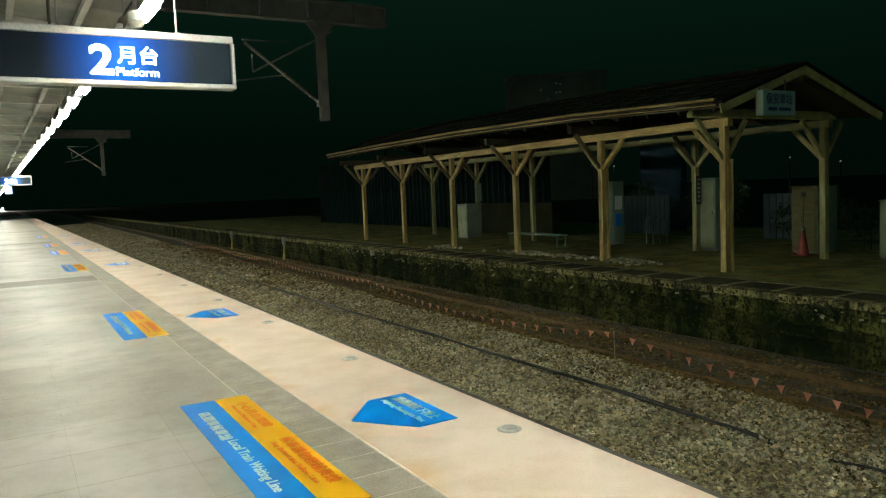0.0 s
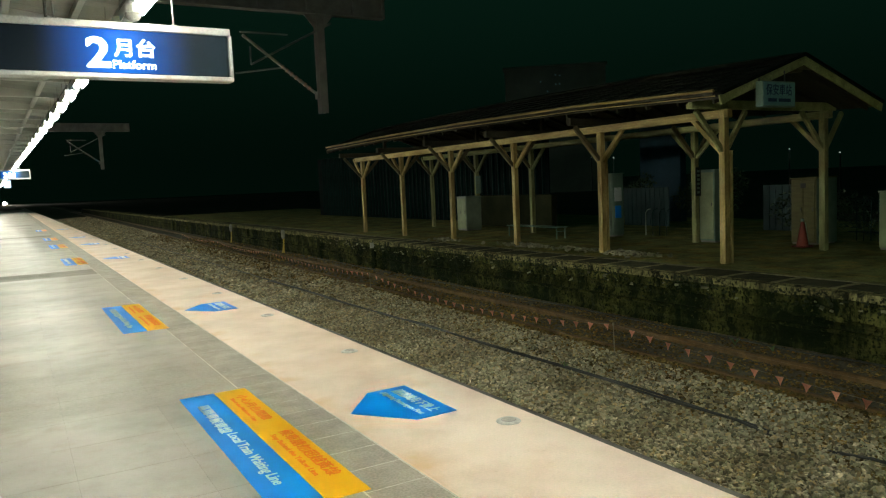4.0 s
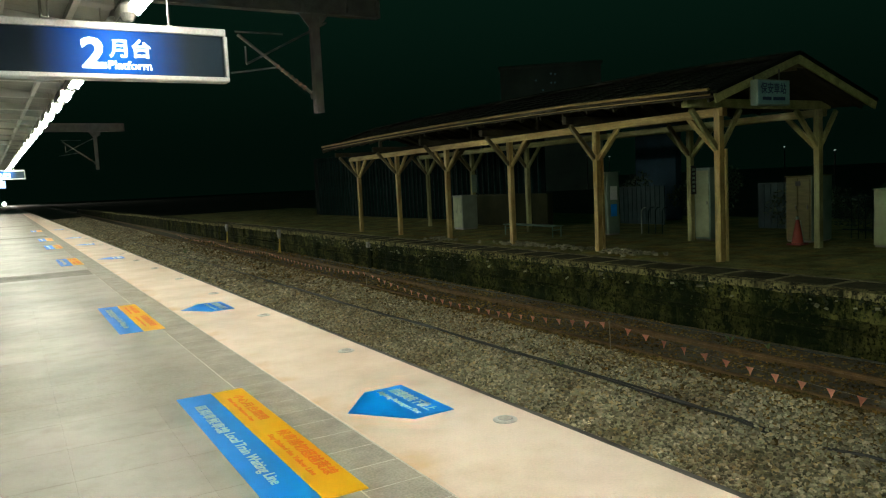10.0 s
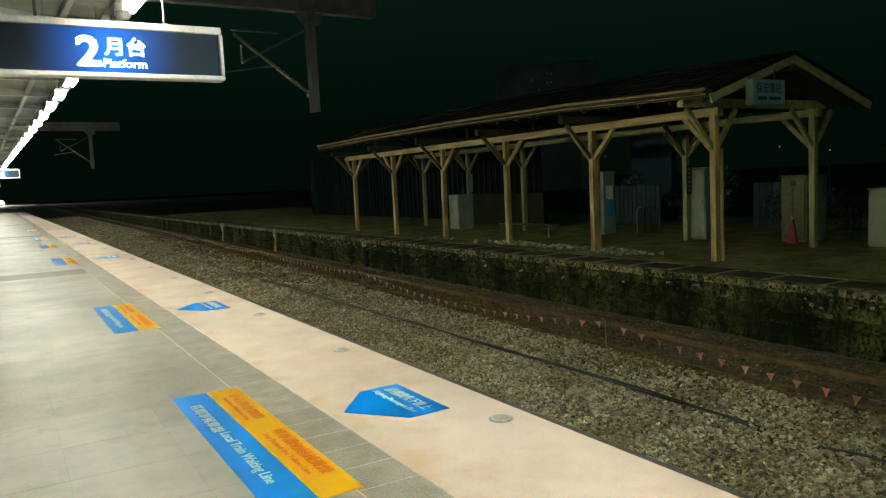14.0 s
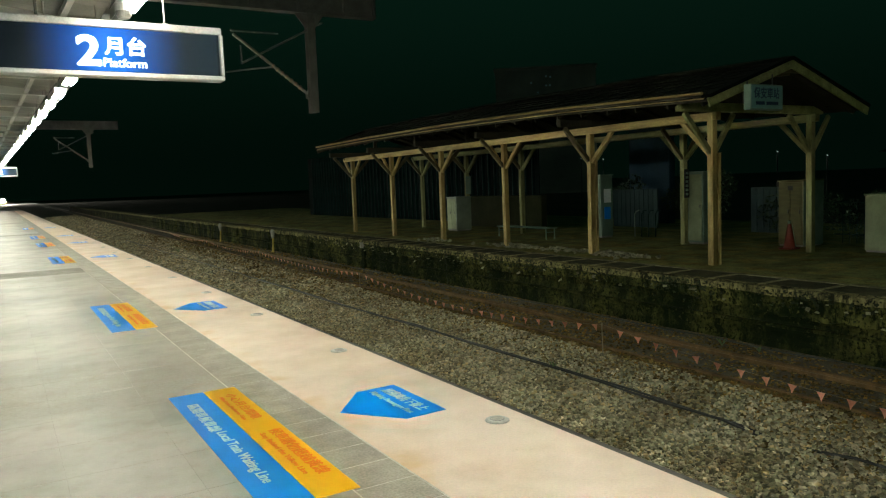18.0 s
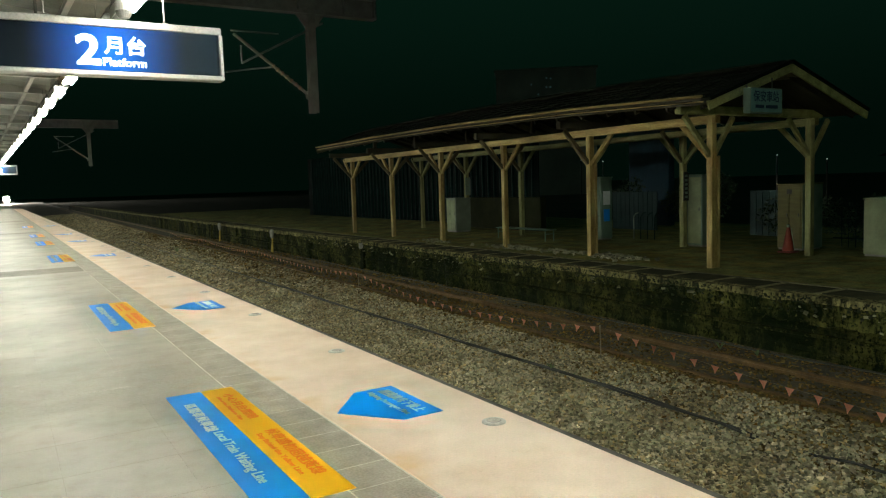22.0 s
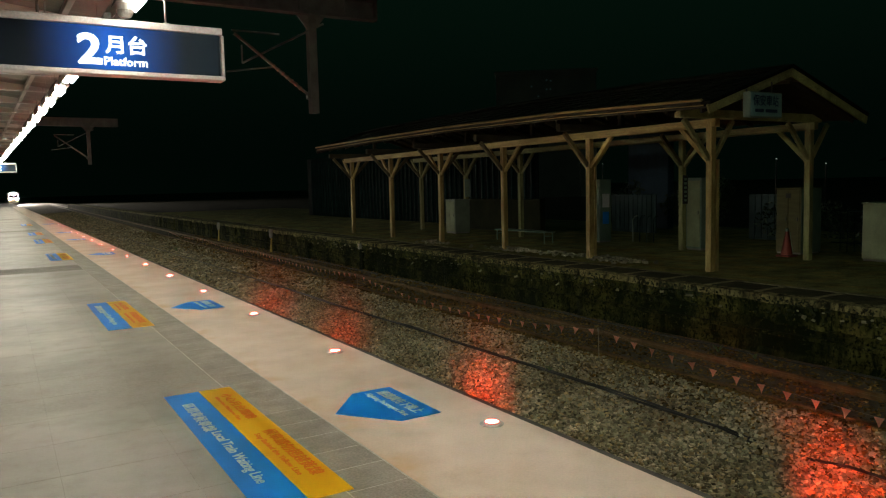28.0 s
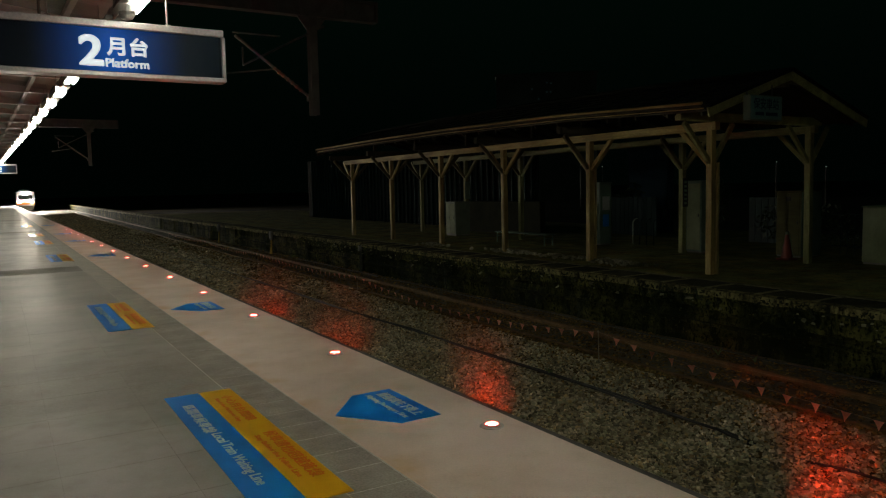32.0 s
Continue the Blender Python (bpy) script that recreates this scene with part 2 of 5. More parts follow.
    "moss": material("dark_moss", (0.022, 0.036, 0.008), (0.012, 0.02, 0.005), 3, 0.95, 0, 0.4, 60, 0.2, island=0.5),
    "bark": material("tree_bark", (0.06, 0.045, 0.03), None, 5, 0.9, 0, 0.5),
    "leaf": material("night_foliage", (0.035, 0.06, 0.025), (0.025, 0.045, 0.02), 2, 0.7, island=0.4),
    "train": material("train_body_paint", (0.3, 0.31, 0.33), (0.24, 0.25, 0.27), 2, 0.3, 0.2),
    "trainorange": material("train_orange_band", (0.5, 0.16, 0.03), None, 2, 0.3),
    "darkglass": material("dark_glass", (0.012, 0.014, 0.016), None, 2, 0.08),
    "lensgrey": material("grey_lens_glass", (0.72, 0.68, 0.6), (0.5, 0.47, 0.42), 22, 0.25),
    "housewall": material("house_render", (0.09, 0.09, 0.08), (0.06, 0.06, 0.055), 0.8, 0.85),
    "weed": material("weed_green", (0.10, 0.16, 0.05), (0.08, 0.12, 0.04), 4, 0.6),
    "twig": material("dry_twig", (0.42, 0.36, 0.22), None, 4, 0.8),
    "lamp": glow("lamp_diffuser", (1.0, 1.0, 0.87), LAMP),
    "letters": glow("lit_letters", (0.82, 0.95, 1.0), 3.2),
    "redlens": glow("red_lens", (1.0, 0.03, 0.02), RED),
    "redbeam": glow("added_red_beam_lens", (1.0, 0.028, 0.006), BEAM),
    "headlamp": glow("headlamp_lens", (1.0, 0.93, 0.78), 110000.0),
    "faint": glow("far_lamp", (0.9, 1.0, 0.95), 0.5),
    "dimwindow": glow("dim_blue_window", (0.3, 0.62, 0.7), 0.06),
    "farwall": material("far_dark_wall", (0.13, 0.16, 0.135), (0.10, 0.125, 0.105), 0.3, 0.95),
    "bluelit": glow("small_blue_screen", (0.25, 0.5, 1.0), 3.0),
}


def mossy_wall(name, pale, mid, moss, fleck, cover):
    """Rendered stone, pale where the render holds, black with moss in runs from the top."""
    m = bpy.data.materials.new(name)
    m.use_nodes = True
    t = m.node_tree
    b, link = t.nodes["Principled BSDF"], t.links.new
    co = t.nodes.new("ShaderNodeTexCoord")

    def noise_at(scale, stretch, detail=6, rough=0.65):
        mp, n = t.nodes.new("ShaderNodeMapping"), t.nodes.new("ShaderNodeTexNoise")
        mp.inputs["Scale"].default_value = stretch
        n.inputs["Scale"].default_value, n.inputs["Detail"].default_value, n.inputs["Roughness"].default_value = scale, detail, rough
        link(co.outputs["Object"], mp.inputs[0])
        link(mp.outputs[0], n.inputs["Vector"])
        return n.outputs[0]

    def step(src, lo, hi):
        r = t.nodes.new("ShaderNodeMapRange")
        r.inputs[1].default_value, r.inputs[2].default_value = lo, hi
        link(src, r.inputs[0])
        return r.outputs[0]

    def mixed(fac, a, c):
        x = t.nodes.new("ShaderNodeMix")
        x.data_type = "RGBA"
        link(fac, x.inputs[0])
        for i, v in ((6, a), (7, c)):
            if isinstance(v, tuple):
                x.inputs[i].default_value = (*v, 1)
            else:
                link(v, x.inputs[i])
        return x.outputs[2]

    base = mixed(step(noise_at(2.6, (1, 1, 1.6)), 0.4, 0.62), pale, mid)
    base = mixed(step(noise_at(1.1, (1, 1, 0.5)), 0.52 - cover, 0.7 - cover), base, moss)
    base = mixed(step(noise_at(6, (1, 1, 0.4)), 0.5, 0.62), base, moss)
    base = mixed(step(noise_at(22, (1, 1, 0.8)), 0.5, 0.6), base, moss)
    base = mixed(step(noise_at(14, (1, 1, 1)), 0.6, 0.7), base, fleck)
    link(base, b.inputs["Base Color"])
    b.inputs["Roughness"].default_value = 0.92
    bp = t.nodes.new("ShaderNodeBump")
    bp.inputs["Strength"].default_value, bp.inputs["Distance"].default_value = 0.9, 0.02
    link(noise_at(18, (1, 1, 1)), bp.inputs["Height"])
    link(bp.outputs[0], b.inputs["Normal"])
    return m


M["oldwall"] = mossy_wall("mossy_stone_wall", (0.105, 0.102, 0.03), (0.042, 0.046, 0.012), (0.006, 0.011, 0.003), (0.085, 0.083, 0.028), 0.13)
M["render"] = mossy_wall("mossy_render_course", (0.17, 0.165, 0.05), (0.07, 0.078, 0.022), (0.006, 0.012, 0.003), (0.13, 0.12, 0.04), 0.09)
M["mortar"] = mossy_wall("mossy_pale_mortar", (0.36, 0.32, 0.14), (0.22, 0.20, 0.09), (0.018, 0.02, 0.009), (0.30, 0.27, 0.13), 0.02)


def walked_dirt(m):
    """A greyer, speckled strip where the crossing passengers have walked the slabs dirty."""
    t = m.node_tree
    b, link = t.nodes["Principled BSDF"], t.links.new
    src = b.inputs["Base Color"].links[0].from_socket
    geo, sep, n, f = (t.nodes.new(k) for k in ("ShaderNodeNewGeometry", "ShaderNodeSeparateXYZ", "ShaderNodeTexNoise", "ShaderNodeTexNoise"))
    n.inputs["Scale"].default_value, f.inputs["Scale"].default_value = 1.3, 38
    n.inputs["Detail"].default_value, f.inputs["Detail"].default_value = 5, 4

    def calc(op, a, c):
        x = t.nodes.new("ShaderNodeMath")
        x.operation = op
        x.use_clamp = op == "SMOOTH_MIN"
        for i, v in enumerate((a, c)):
            if isinstance(v, float):
                x.inputs[i].default_value = v
            else:
                link(v, x.inputs[i])
        return x.outputs[0]

    for k in (n, f):
        link(geo.outputs["Position"], k.inputs["Vector"])
    link(geo.outputs["Position"], sep.inputs[0])
    y = calc("ADD", calc("ADD", sep.outputs[1], calc("MULTIPLY", sep.outputs[0], 0.35)), calc("MULTIPLY", n.outputs[0], 1.6))
    strip = calc("SUBTRACT", 1.25, calc("ABSOLUTE", calc("SUBTRACT", y, 7.45), 0.0))
    strip = calc("MINIMUM", calc("MAXIMUM", calc("MULTIPLY", strip, 1.6), 0.0), 1.0)
    fac = calc("MULTIPLY", strip, calc("MINIMUM", calc("MULTIPLY", f.outputs[0], 1.1), 1.0))
    mix = t.nodes.new("ShaderNodeMix")
    mix.data_type = "RGBA"
    mix.inputs[7].default_value = (0.27, 0.24, 0.19, 1)
    link(fac, mix.inputs[0])
    link(src, mix.inputs[6])
    link(mix.outputs[2], b.inputs["Base Color"])


walked_dirt(M["slab"])


def mottled(m, tints):
    """Broad soft stains over a floor: each (scale, low, high, tint) multiplies the colour where its noise is high."""
    t = m.node_tree
    b, link = t.nodes["Principled BSDF"], t.links.new
    src = b.inputs["Base Color"].links[0].from_socket
    geo = t.nodes.new("ShaderNodeNewGeometry")
    for scale, low, high, tint in tints:
        n, r, x = (t.nodes.new(k) for k in ("ShaderNodeTexNoise", "ShaderNodeMapRange", "ShaderNodeMix"))
        n.inputs["Scale"].default_value, n.inputs["Detail"].default_value, n.inputs["Roughness"].default_value = scale, 6, 0.6
        r.inputs[1].default_value, r.inputs[2].default_value = low, high
        x.data_type, x.blend_type = "RGBA", "MULTIPLY"
        x.inputs[7].default_value = (*tint, 1)
        link(geo.outputs["Position"], n.inputs["Vector"])
        link(n.outputs[0], r.inputs[0])
        link(r.outputs[0], x.inputs[0])
        link(src, x.inputs[6])
        src = x.outputs[2]
    link(src, b.inputs["Base Color"])


mottled(M["slab"], [(1.1, 0.45, 0.66, (0.80, 0.84, 0.80)), (4.0, 0.52, 0.7, (0.94, 0.90, 0.87)), (17, 0.6, 0.7, (0.93, 0.92, 0.9))])
mottled(M["coping"], [(0.9, 0.45, 0.65, (0.93, 0.88, 0.82)), (3.2, 0.52, 0.68, (0.96, 0.95, 0.93)), (24, 0.64, 0.72, (0.9, 0.88, 0.85))])


def worn_yellow(m):
    """What is left of an old ochre line along the inner edge of the coping."""
    t = m.node_tree
    b, link = t.nodes["Principled BSDF"], t.links.new
    src = b.inputs["Base Color"].links[0].from_socket
    geo, sep, n, r, near, mul, x = (t.nodes.new("ShaderNode" + k) for k in ("NewGeometry", "SeparateXYZ", "TexNoise", "MapRange", "MapRange", "Math", "Mix"))
    n.inputs["Scale"].default_value, n.inputs["Detail"].default_value = 2.2, 7
    r.inputs[1].default_value, r.inputs[2].default_value, r.inputs[4].default_value = 0.5, 0.66, 0.75
    near.inputs[1].default_value, near.inputs[2].default_value = 1.92, 1.8
    mul.operation = "MULTIPLY"
    x.data_type = "RGBA"
    x.inputs[7].default_value = (0.66, 0.44, 0.2, 1)
    link(geo.outputs["Position"], sep.inputs[0])
    link(geo.outputs["Position"], n.inputs["Vector"])
    link(n.outputs[0], r.inputs[0])
    link(sep.outputs[0], near.inputs[0])
    link(r.outputs[0], mul.inputs[0])
    link(near.outputs[0], mul.inputs[1])
    link(mul.outputs[0], x.inputs[0])
    link(src, x.inputs[6])
    link(x.outputs[2], b.inputs["Base Color"])


worn_yellow(M["coping"])
mottled(M["oldtop"], [(1.8, 0.48, 0.62, (1.4, 1.1, 0.85)), (6, 0.52, 0.66, (0.62, 0.66, 0.6)), (34, 0.58, 0.68, (1.7, 1.6, 1.5))])
mottled(M["band"], [(1.6, 0.45, 0.65, (0.9, 0.92, 0.9)), (9, 0.56, 0.7, (1.08, 1.06, 1.04))])


def mixed_stones(m, kinds):
    """Crushed rock of several kinds: some stones take another tint, each stone one of its own."""
    t = m.node_tree
    b, link = t.nodes["Principled BSDF"], t.links.new
    src = b.inputs["Base Color"].links[0].from_socket
    geo, ramp, mix = (t.nodes.new(k) for k in ("ShaderNodeNewGeometry", "ShaderNodeValToRGB", "ShaderNodeMix"))
    scramble = t.nodes.new("ShaderNodeTexWhiteNoise")
    scramble.noise_dimensions = "1D"
    ramp.color_ramp.interpolation = "CONSTANT"
    for k, (at, colour) in enumerate(kinds):
        e = ramp.color_ramp.elements[k] if k < 2 else ramp.color_ramp.elements.new(at)
        e.position, e.color = at, (*colour, 1)
    mix.data_type, mix.blend_type = "RGBA", "MULTIPLY"
    mix.inputs[0].default_value = 1.0
    link(geo.outputs["Random Per Island"], scramble.inputs["W"])
    link(scramble.outputs["Value"], ramp.inputs[0])
    link(src, mix.inputs[6])
    link(ramp.outputs[0], mix.inputs[7])
    link(mix.outputs[2], b.inputs["Base Color"])


mixed_stones(M["stone"], [(0.0, (0.95, 0.92, 0.86)), (0.40, (0.78, 0.82, 0.74)), (0.66, (1.0, 0.86, 0.62)), (0.80, (0.6, 0.6, 0.52)), (0.96, (1.45, 1.42, 1.36))])
mixed_stones(M["rust_stone"], [(0.0, (1, 1, 1)), (0.5, (0.65, 0.7, 0.65)), (0.8, (1.2, 1.0, 0.7)), (0.97, (1.4, 1.5, 1.6))])


def halo_panel():
    """Dark panel; the blue halo round the lit lettering is put in as emission."""
    m = bpy.data.materials.new("blue_halo_panel")
    m.use_nodes = True
    t = m.node_tree
    b = t.nodes["Principled BSDF"]
    b.inputs["Base Color"].default_value = (0.008, 0.018, 0.03, 1)
    b.inputs["Roughness"].default_value = 0.5
    b.inputs["Specular IOR Level"].default_value = 0.15
    co, mp, gr, rp = (t.nodes.new(k) for k in ("ShaderNodeTexCoord", "ShaderNodeMapping", "ShaderNodeTexGradient", "ShaderNodeMapRange"))
    gr.gradient_type = "QUADRATIC_SPHERE"
    mp.inputs["Scale"].default_value = (1.75, 1.0, 1.0)
    rp.inputs[4].default_value = 1.2
    t.links.new(co.outputs["Object"], mp.inputs[0])
    t.links.new(mp.outputs[0], gr.inputs[0])
    t.links.new(gr.outputs[1], rp.inputs[0])
    t.links.new(rp.outputs[0], b.inputs["Emission Strength"])
    b.inputs["Emission Color"].default_value = (0.0, 0.2, 1.0, 1)
    return m


M["backlit"] = halo_panel()
for key, level in (("slab", 0.2), ("darkrow", 0.1), ("coping", 0.25), ("band", 0.3), ("rooftile", 0.1), ("oldwall", 0.08), ("mortar", 0.12), ("render", 0.08), ("oldtop", 0.12), ("oldslab", 0.12), ("soil", 0.1), ("rust_stone", 0.15), ("sleeper", 0.15), ("brownwall", 0.15), ("fence", 0.15), ("fencedark", 0.1)):
    M[key].node_tree.nodes["Principled BSDF"].inputs["Specular IOR Level"].default_value = level


# ---- mesh helpers ----
def mesh_of(bm, name, mat):
    me = bpy.data.meshes.new(name)
    bmesh.ops.recalc_face_normals(bm, faces=bm.faces)
    bm.to_mesh(me)
    bm.free()
    for m in (mat if isinstance(mat, (list, tuple)) else [mat]):
        me.materials.append(M[m])
    return me


def part(name, bm, mat, parent=None, label="", at=None):
    me = bm if isinstance(bm, bpy.types.Mesh) else mesh_of(bm, name, mat)
    ob = new(name, me)
    ob.parent = parent
    if at is not None:
        ob.matrix_basis = at
    return tagged(ob, label)


def thing(name, m, label, category, group="", kind=""):
    ob = new(name)
    ob.matrix_basis = m
    return tagged(ob, label, category, group, kind)


def box(x0, x1, y0, y1, z0, z1, bm=None, bevel=0.0, m=None):
    own = bmesh.new()
    bmesh.ops.create_cube(own, size=1)
    for v in own.verts:
        v.co = ((x0 + x1) / 2 + v.co.x * (x1 - x0), (y0 + y1) / 2 + v.co.y * (y1 - y0), (z0 + z1) / 2 + v.co.z * (z1 - z0))
    if bevel:
        bmesh.ops.bevel(own, geom=own.edges[:], offset=bevel, segments=1, affect="EDGES")
    if m is not None:
        bmesh.ops.transform(own, matrix=m, verts=own.verts)
    return merge(bm, own)


def merge(bm, own):
    if bm is None:
        return own
    me = bpy.data.meshes.new("tmp")
    own.to_mesh(me)
    own.free()
    bm.from_mesh(me)
    bpy.data.meshes.remove(me)
    return bm


def tube(p, q, r, bm=None, r2=None, sides=10):
    p, q = Vector(p), Vector(q)
    own = bmesh.new()
    d = (q - p).length
    bmesh.ops.create_cone(own, cap_ends=True, segments=sides, radius1=r, radius2=r if r2 is None else r2, depth=d)
    turn = (q - p).to_track_quat("Z", "Y").to_matrix().to_4x4()
    bmesh.ops.transform(own, matrix=Matrix.Translation((p + q) / 2) @ turn, verts=own.verts)
    return merge(bm, own)


def beam(p, q, w, h, bm=None, bevel=0.006):
    """A squared timber from p to q, w across and h deep."""
    p, q = Vector(p), Vector(q)
    turn = (q - p).to_track_quat("Y", "Z").to_matrix().to_4x4()
    return box(-w / 2, w / 2, -(q - p).length / 2, (q - p).length / 2, -h / 2, h / 2, bm, bevel, Matrix.Translation((p + q) / 2) @ turn)


def lathe(profile, sides=20, bm=None, hollow=False):
    own = bmesh.new()
    rings = []
    for r, z in profile:
        rings.append([own.verts.new((r * math.cos(2 * math.pi * i / sides), r * math.sin(2 * math.pi * i / sides), z)) for i in range(sides)])
    for a, b in zip(rings, rings[1:]):
        for i in range(sides):
            own.faces.new((a[i], a[(i + 1) % sides], b[(i + 1) % sides], b[i]))
    if hollow:
        for i in range(sides):
            own.faces.new((rings[-1][i], rings[-1][(i + 1) % sides], rings[0][(i + 1) % sides], rings[0][i]))
    else:
        own.faces.new(rings[0][::-1])
        own.faces.new(rings[-1])
    return merge(bm, own)


def prism(points, z0, z1, bm=None, m=None):
    own = bmesh.new()
    a = [own.verts.new((x, y, z0)) for x, y in points]
    b = [own.verts.new((x, y, z1)) for x, y in points]
    own.faces.new(a[::-1])
    own.faces.new(b)
    for i in range(len(a)):
        j = (i + 1) % len(a)
        own.faces.new((a[i], a[j], b[j], b[i]))
    if m is not None:
        bmesh.ops.transform(own, matrix=m, verts=own.verts)
    return merge(bm, own)


def glyphs(body, bold, depth):
    """The raw mesh of some words and its corner points; heavy letters are thickened by stacked copies."""
    c = bpy.data.curves.new("words", "FONT")
    c.body, c.offset, c.extrude, c.resolution_u = body, min(bold, 0.008), depth, 3
    o = bpy.data.objects.new("words", c)
    scene.collection.objects.link(o)
    dg = bpy.context.evaluated_depsgraph_get()
    dg.update()
    me = bpy.data.meshes.new_from_object(o.evaluated_get(dg))
    bpy.data.objects.remove(o)
    bpy.data.curves.remove(c)
    more = bold - 0.008
    if more > 0:
        bm = bmesh.new()
        bm.from_mesh(me)
        for k in range(8):
            a = bm.verts[:][:len(me.vertices)]
            own = bmesh.ops.duplicate(bm, geom=a + [f for f in bm.faces[:len(me.polygons)]])["geom"]
            for v in own:
                if isinstance(v, bmesh.types.BMVert):
                    v.co += Vector((more * math.cos(k * 0.785), more * math.sin(k * 0.785), 0.0004 * (k + 1)))
        bm.to_mesh(me)
        bm.free()
    me.materials.clear()
    co = np.zeros(len(me.vertices) * 3)
    me.vertices.foreach_get("co", co)
    return me, co.reshape(-1, 3)


def words(name, body, height, width, mat, parent, at, bold=0.0, depth=0.0, label=""):
    """Words of that height and width, left bottom at the pose; every word or character a part."""
    me, co = glyphs(body, bold, depth)
    lo, hi = co.min(0), co.max(0)
    bpy.data.meshes.remove(me)
    sx, sy = width / (hi[0] - lo[0]), height / (hi[1] - lo[1])
    latin = body.isascii()
    start = 0
    for token in (body.split(" ") if latin else body):
        end = start + len(token)
        me, co = glyphs(token, bold, depth)
        if latin:
            rest_, all_ = glyphs(body[:end], bold, depth)
            shift = all_[:, 0].max() - co[:, 0].max()
            bpy.data.meshes.remove(rest_)
        else:
            shift = float(start)
        co[:, 0] = (co[:, 0] + shift - lo[0]) * sx
        co[:, 1] = (co[:, 1] - lo[1]) * sy
        me.vertices.foreach_set("co", co.ravel())
        me.update()
        me.materials.append(M[mat])
        part(name, me, mat, parent, label, at)
        start = end + (1 if latin else 0)


def scatter(name, mat, centres, sizes, seed, flat=0.75):
    """Many small angular stones in one mesh."""
    rng = np.random.default_rng(seed)
    v = np.array([(-1, -1, -1), (1, -1, -1), (1, 1, -1), (-1, 1, -1), (-1, -1, 1), (1, -1, 1), (1, 1, 1), (-1, 1, 1)]) * 0.72
    f = np.array([(0, 2, 1), (0, 3, 2), (4, 5, 6), (4, 6, 7), (0, 1, 5), (0, 5, 4), (1, 2, 6), (1, 6, 5), (2, 3, 7), (2, 7, 6), (3, 0, 4), (3, 4, 7)])
    n = len(centres)
    pts = v[None] + rng.uniform(-0.42, 0.42, (n, 8, 3))
    pts = pts * np.stack([rng.uniform(0.75, 1.35, n), rng.uniform(0.75, 1.2, n), rng.uniform(0.4, 0.9, n) * flat / 0.75], 1)[:, None]
    a, b = rng.uniform(0, 6.28, n), rng.uniform(-0.8, 0.8, n)
    ca, sa, cb, sb = np.cos(a), np.sin(a), np.cos(b), np.sin(b)
    x, y, z = pts[..., 0], pts[..., 1], pts[..., 2]
    y, z = y * cb[:, None] - z * sb[:, None], y * sb[:, None] + z * cb[:, None]
    x, y = x * ca[:, None] - y * sa[:, None], x * sa[:, None] + y * ca[:, None]
    pts = np.stack([x, y, z], -1) * np.asarray(sizes)[:, None, None] / 2 + np.asarray(centres)[:, None]
    faces = (f[None] + 8 * np.arange(n)[:, None, None]).reshape(-1)
    me = bpy.data.meshes.new(name)
    me.vertices.add(n * 8)
    me.vertices.foreach_set("co", pts.ravel())
    me.loops.add(len(faces))
    me.loops.foreach_set("vertex_index", faces.astype(np.int32))
    me.polygons.add(n * 12)
    me.polygons.foreach_set("loop_start", np.arange(0, n * 36, 3, dtype=np.int32))
    me.update(calc_edges=True)
    me.shade_flat()
    me.materials.append(M[mat])
    return new(name, me)


def broken_block(x, y, z, seed):
    """One rough broken block."""
    rnd = random.Random(seed)
    bm = box(-x / 2, x / 2, -y / 2, y / 2, -z / 2, z / 2)
    bmesh.ops.subdivide_edges(bm, edges=bm.edges[:], cuts=2, use_grid_fill=True)
    for v in bm.verts:
        v.co *= rnd.uniform(0.72, 1.08)
    return bm


# ---- the plan ----
EDGE, COPING_IN, BAND_IN = 2.79, 1.73, 1.385        # platform edge, its coping and tile band
FAR = 120.0                                         # end of the platform
OLD_Z, OLD_FACE = -0.18, 9.5                        # old platform: height, face
LEAN = 0.0175                                       # the old track and platform drift outward by this


# ---- ground ----
bm = bmesh.new()
bmesh.ops.create_grid(bm, x_segments=60, y_segments=60, size=1500)
for v in bm.verts:
    v.co.z = -1.45
tagged(part("ground", bm, "soil"), "dark bare earth around the railway station", "ground", kind="structure")

# ballast bed in cross-section along the platform
profile = [(EDGE - 0.6, -1.36), (3.1, -1.35), (4.8, -1.33), (5.1, -1.25), (5.7, -1.16), (6.2, -1.12), (6.7, -1.09), (7.05, -1.045), (7.25, -1.03), (7.4, -1.06), (8.25, -1.07), (8.9, -1.09), (11.0, -1.11)]
bm = bmesh.new()
rows_ = []
for j in range(140):
    y = -12 + j * 1.0 if j < 60 else 48 + (j - 60) * 9.0
    rows_.append([bm.verts.new((x + LEAN * y * min(1, max(0, (x - 5.0) / 1.6)), y, z + (0.02 * noise.noise((x * 2, y * 2, 0))))) for x, z in profile])
for a, b in zip(rows_, rows_[1:]):
    for i in range(len(profile) - 1):
        bm.faces.new((a[i], a[i + 1], b[i + 1], b[i]))
tagged(part("track_bed", bm, "bed"), "dark fine gravel bed under two railway tracks", "track bed", kind="structure")


def drift(x, y):
    return LEAN * y * np.clip((np.asarray(x) - 5.0) / 1.6, 0, 1)


def bed_height(x):
    return np.interp(x, [p[0] for p in profile], [p[1] for p in profile])


def spread(n, x0, x1, y0, y1, size0, size1, seed, lift=0.4, power=1.0, across=1.0):
    rng = np.random.default_rng(seed)
    x = x0 + (x1 - x0) * rng.uniform(0, 1, n) ** across
    y = y0 + (y1 - y0) * rng.uniform(0, 1, n) ** power
    s = rng.uniform(size0, size1, n)
    z = bed_height(x) + s * rng.uniform(-0.1, lift, n)
    return np.stack([x + drift(x, y), y, z], 1), s


